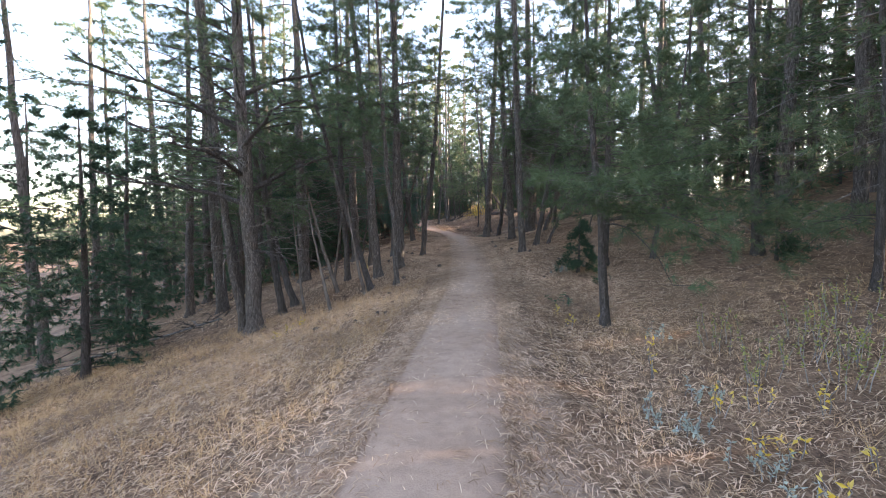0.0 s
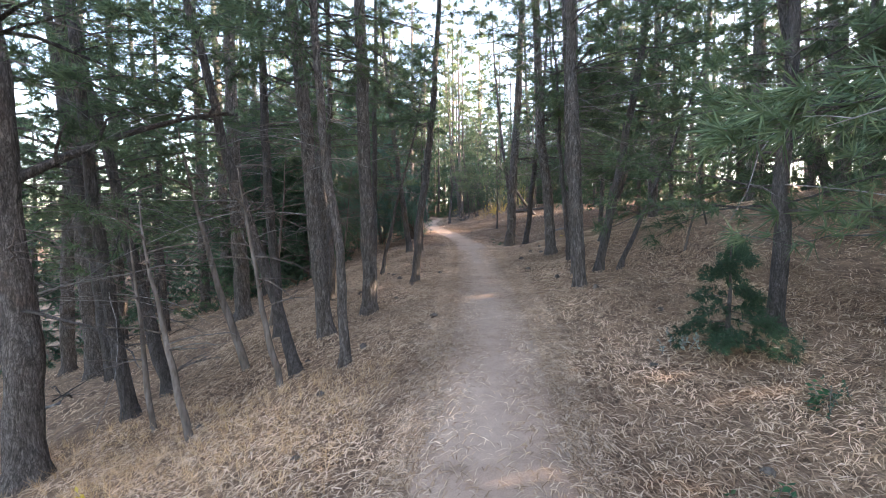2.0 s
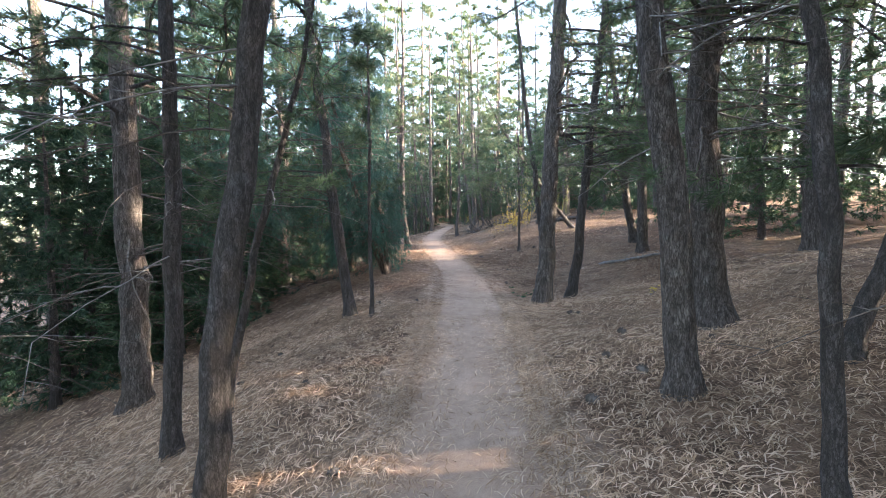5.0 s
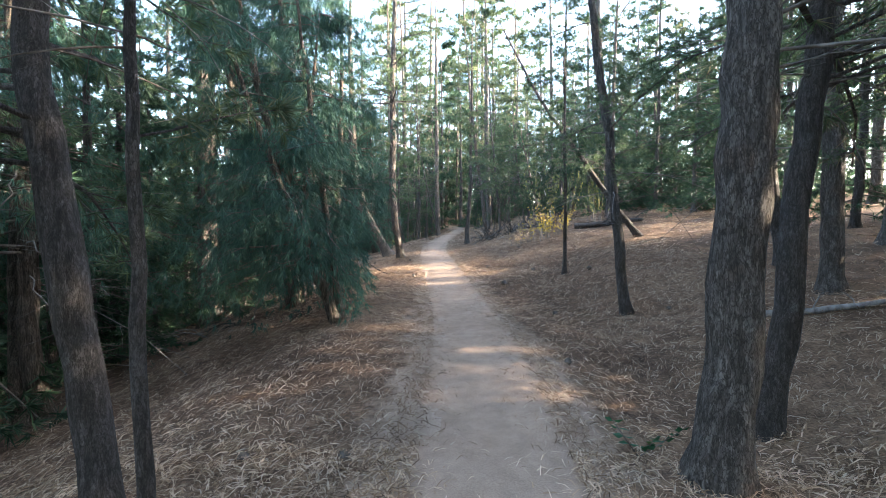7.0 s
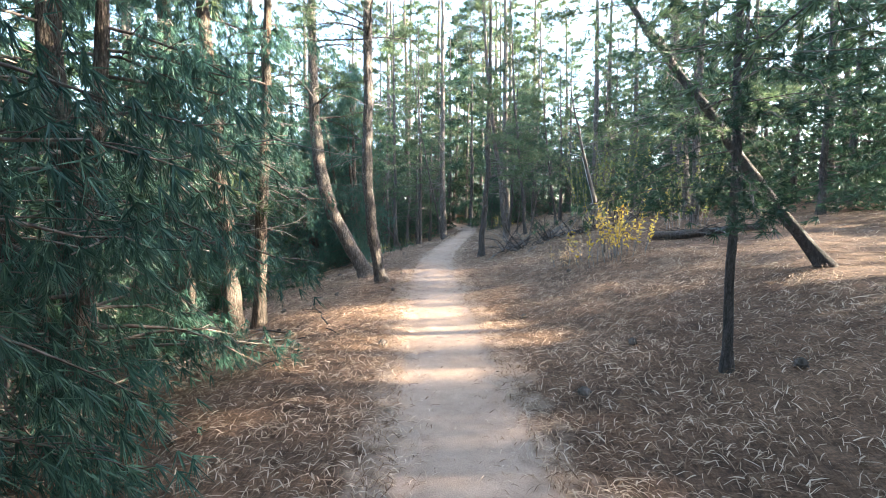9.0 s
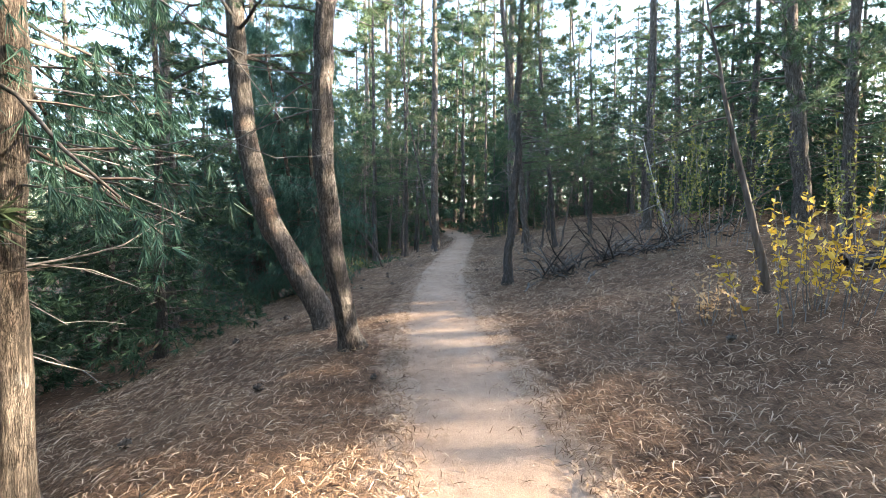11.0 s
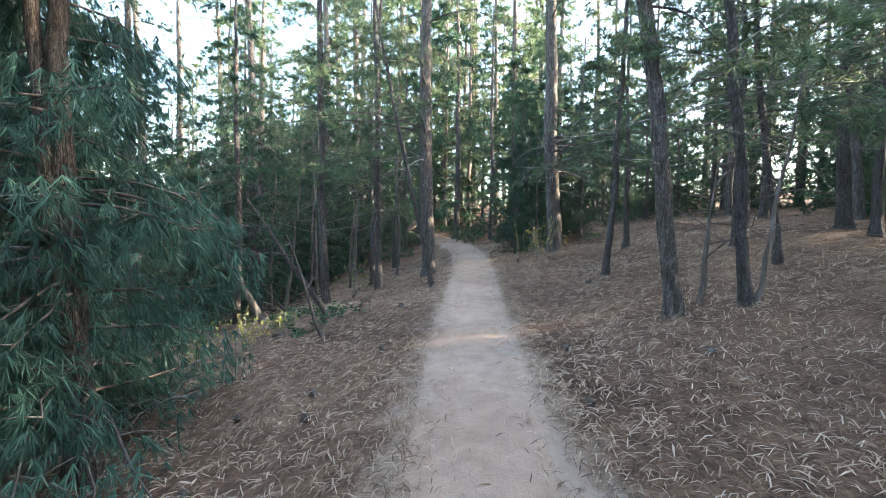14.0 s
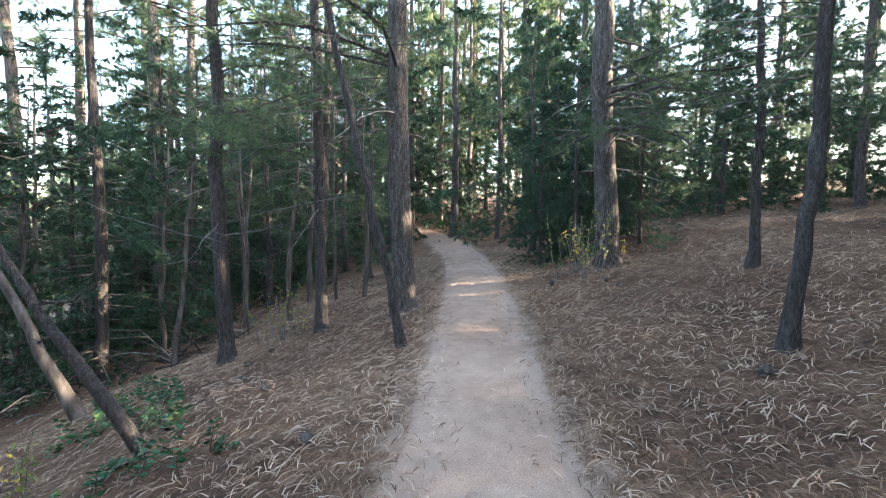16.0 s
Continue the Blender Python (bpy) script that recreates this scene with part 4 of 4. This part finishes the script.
for n, (x, y, wide, count) in enumerate([(-3.96, 35.39, 0.35, 18), (-3.41, 34.72, 0.3, 16), (-4.4, 35.74, 0.4, 18), (-2.85, 34.22, 0.1, 4), (-3.2, 34.1, 0.4, 14), (-3.5, 33.7, 0.3, 10), (1.81, 6.33, 0.14, 6), (1.37, 17.05, 0.1, 3), (2.6, 7.2, 0.25, 10), (-4.0, 34.9, 0.3, 12)]):
    leafy_plant((x, y), wide, count, 120 + n)


def dead_branch(parent, foot, azimuth, length, rise, droop, thick, rng, material, name="branch"):
    w = Geo()
    limb(w, None, foot, azimuth, length, rise, droop, thick, False, rng, 6, twigs=5)
    part(name, w.mesh(name, material), parent)


def brush_pile(at, wide, count, high, seed, label):
    rng = np.random.default_rng(seed)
    pile = thing("brush_pile", label, "brush pile", at_ground(*at))
    for _ in range(count):
        a, r = rng.uniform(0, 2 * math.pi), rng.uniform(0, wide)
        foot = np.array([r * math.cos(a), r * math.sin(a) * 0.7, 0.0])
        foot[2] = float(ground_z(at[0] + foot[0], at[1] + foot[1]) - ground_z(*at)) + rng.uniform(0, 0.12)
        dead_branch(pile, foot, rng.uniform(0, 2 * math.pi), rng.uniform(0.2, 0.75), rng.uniform(0, high * 1.3), rng.uniform(0.0, 0.7), rng.uniform(0.006, 0.016), rng, DEAD if rng.random() < 0.22 else CHARRED)


brush_pile((0.45, 29.5), 0.4, 44, 1.2, 1, "heap of dark broken branches beside a pine")
brush_pile((1.25, 29.7), 0.6, 54, 1.0, 2, "tangled heap of grey dead branches on the slope")
brush_pile((2.0, 29.8), 0.7, 46, 1.2, 3, "tangled heap of grey dead branches on the slope")
brush_pile((2.9, 30.3), 0.8, 36, 1.3, 4, "tangled heap of dark dead branches and scrub")
brush_pile((-4.2, 32.0), 0.5, 22, 0.25, 5, "flat heap of grey fallen branches")
brush_pile((-4.4, 20.9), 1.1, 34, 0.45, 6, "heap of dark fallen branches under the junipers")
brush_pile((-4.1, 22.5), 0.9, 26, 0.4, 7, "heap of dark fallen branches under the junipers")
brush_pile((-2.3, 23.5), 0.7, 22, 0.12, 8, "scattered thin dead sticks on the needles")
brush_pile((3.6, 27.3), 0.8, 20, 0.35, 9, "dark fallen branches lying on the slope")
brush_pile((-5.5, 9.6), 1.2, 26, 0.5, 10, "dry grey brush between the pines")
brush_pile((-6.5, 13.0), 1.2, 24, 0.6, 11, "dry grey brush between the pines")
brush_pile((-5.2, 37.6), 1.0, 28, 1.0, 12, "thicket of dark dead twigs between the trunks")
brush_pile((-6.6, 36.6), 1.0, 24, 1.0, 13, "thicket of dark dead twigs between the trunks")


def log(a, b, dia, seed, label, material=DEAD):
    rng = np.random.default_rng(seed)
    t = np.linspace(0, 1, 9)
    x, y = a[0] + (b[0] - a[0]) * t, a[1] + (b[1] - a[1]) * t
    ob = thing("fallen_log", label, "log", at_ground(a[0], a[1], 0))
    z = ground_z(x, y) + dia * 0.4
    line = np.stack([x - a[0], y - a[1], z - ground_z(*a)], 1) + rng.normal(0, 0.012, (9, 3))
    g = Geo()
    g.tube(line, dia / 2 * np.linspace(1, 0.6, 9), 10, 0.05, rng)
    part("stem", g.mesh("stem", material), ob)
    for k in (3, 5, 7):
        dead_branch(ob, line[k], rng.uniform(0, 2 * math.pi), rng.uniform(0.2, 0.5), rng.uniform(0.2, 1), 0.1, dia * 0.12, rng, material, "stub")


log((2.85, 27.2), (4.6, 27.0), 0.16, 1, "dark fallen log on the slope", BARK_DARK)
log((3.1, 19.2), (4.3, 18.8), 0.07, 2, "thin pale fallen branch on the needles")
log((-4.9, 32.35), (-3.65, 31.95), 0.07, 3, "bleached fallen pole among dead branches")
log((-9.0, 9.0), (-5.0, 9.8), 0.06, 4, "thin fallen pole in the dry grass")
log((1.0, 29.2), (0.75, 28.7), 0.035, 5, "short bleached branch on the ground")
log((0.05, 29.4), (-0.05, 28.9), 0.035, 6, "short bleached branch on the ground")


def snag(at, dia, lean, high, seed, label, material=TWIG, count=8):
    """A dead standing or leaning stem with bare side branches."""
    rng = np.random.default_rng(seed)
    ob = thing("dead_tree", label, "dead tree", at_ground(at[0], at[1], 0.03), "dead stems")
    line, s = trunk_line(lean, 0.15, high, rng)
    g = Geo()
    g.tube(line, dia / 2 * (1 - 0.85 * s / s[-1]), 9, 0.05, rng)
    part("trunk", g.mesh("trunk", material), ob)
    for _ in range(count):
        h = rng.uniform(0.25, 0.95) * high
        dead_branch(ob, np.array([np.interp(h, s, line[:, i]) for i in range(3)]), rng.uniform(0, 2 * math.pi), rng.uniform(0.25, 0.7), rng.uniform(-0.1, 0.8), 0.3, max(0.004, dia * 0.12), rng, material)


BARE = "thin dead stem with bare twisted branches"
snag((2.03, 27.0), 0.085, (-0.24, 0), 3.2, 1, "dark crooked dead stem with bare branches", TWIG)
snag((2.8, 31.2), 0.06, (-0.3, 0), 1.9, 2, "bleached white dead stem", STONE, 3)
snag((-4.68, 35.5), 0.12, (-0.5, 0), 2.4, 3, BARE)
snag((-3.03, 33.25), 0.05, (-0.35, 0), 1.3, 6, BARE, TWIG, 5)
snag((-3.25, 34.3), 0.08, (-0.68, 0), 2.2, 4, "thin dead pole leaning over the slope", BARK_DARK, 4)
snag((-7.2, 39.4), 0.09, (0.52, 0), 3.9, 5, "leaning broken stem with orange bark", BARK, 6)
for n, (x, y, dia, lx, high) in enumerate([(-2.0, 7.82, 0.07, -0.2, 2.2), (-2.2, 9.22, 0.1, -0.3, 3), (-1.53, 8.51, 0.07, -0.2, 2.4), (-2.6, 8.2, 0.06, -0.1, 2.4), (-2.8, 11.2, 0.07, 0.1, 3), (3.7, 11.2, 0.04, 0.25, 1.6), (4.6, 12.2, 0.04, -0.2, 1.8),
                                           (-3.9, 38.2, 0.08, 0.05, 4), (-4.9, 38.9, 0.09, -0.05, 4.5), (-5.6, 37.9, 0.08, 0.0, 4), (-3.0, 39.0, 0.08, 0.02, 4.5), (-4.3, 40.2, 0.1, 0.03, 5), (-7.6, 38.0, 0.1, 0.03, 5), (-5.0, 37.2, 0.07, 0.1, 4), (-6.1, 38.6, 0.08, -0.04, 4.5), (-4.4, 38.0, 0.06, -0.1, 3.5), (-5.4, 39.8, 0.09, 0.05, 5), (-6.9, 37.0, 0.08, 0.08, 4), (-3.6, 39.6, 0.07, 0.0, 4), (-2.9, 15.9, 0.07, 0.1, 3), (0.68, 32.6, 0.06, 0.12, 1.6), (1.05, 32.4, 0.05, 0.2, 2.6)]):
    snag((x, y), dia, (lx, 0.03), high, 40 + n, BARE, TWIG, 12)


def cone_mesh(seed):
    """A closed pine cone lying on its side: rings of raised scales."""
    rng = np.random.default_rng(seed)
    g = Geo()
    s = np.linspace(0, 1, 7)
    r = 0.024 * np.sin(math.pi * (0.12 + 0.85 * s)) + 0.003
    line = np.stack([0.075 * (s - 0.5), 0 * s, np.full(7, 0.02)], 1)
    g.tube(line, r, 8, 0.12, rng)
    n = 36
    f, a = np.arange(n) / n, np.arange(n) * 2.4
    rr = np.interp(f, s, r)
    places = np.stack([0.075 * (f - 0.5), rr * np.cos(a), 0.02 + rr * np.sin(a)], 1)
    g.blades(places, np.stack([0.5 + 0 * f, np.cos(a), np.sin(a)], 1), 1, 0.016, 0.014, 0.1, rng)
    return g.mesh("pine_cone", TWIG, False)


cones = [cone_mesh(n) for n in range(3)]
rng = np.random.default_rng(77)
for n in range(95):
    y = rng.uniform(6, 38)
    off = rng.choice([-1, 1], p=[0.7, 0.3]) * rng.uniform(0.6, 2.6)
    x = float(trail_x(y)) + off
    c = new("pine_cone", cones[n % 3])
    s = rng.uniform(0.8, 1.3)
    c.matrix_world = pose(x, y, float(ground_z(x, y)) + 0.004, 0, 0, rng.uniform(0, 360)) @ Matrix.Diagonal((s, s, s, 1))
    tagged(c, "dark brown pine cone lying on the needle litter", "pine cone", "fallen pine cones")

# ---- dry grass ----
rng = np.random.default_rng(15)


def grass(count, y0, y1, near, far, side, high, per, name, material, label):
    y = rng.uniform(y0, y1, count)
    off = side * (near + (far - near) * rng.random(count))
    x = trail_x(y) + off
    places = np.stack([x, y, ground_z(x, y) - 0.01], 1)
    g = Geo()
    g.blades(places, np.tile([0.0, 0.0, 0.8], (count, 1)), per, high, 0.0038, 0.5, rng)
    tagged(new(name, g.mesh(name, material, False)), label, "grass", kind="stuff")


grass(8500, -1, 8.5, 0.9, 9.0, -1, 0.16, 8, "dry_grass", GRASS, "dry orange grass on the slope below the trail")
grass(1300, -1, 6, 0.9, 7.5, 1, 0.15, 7, "dry_grass", GRASS, "tan dry grass on the slope above the trail")
grass(900, 17, 44, 1.2, 6.5, 1, 0.1, 6, "dry_grass", BROWN_STRAW, "sparse dry grass on the slope above the trail")
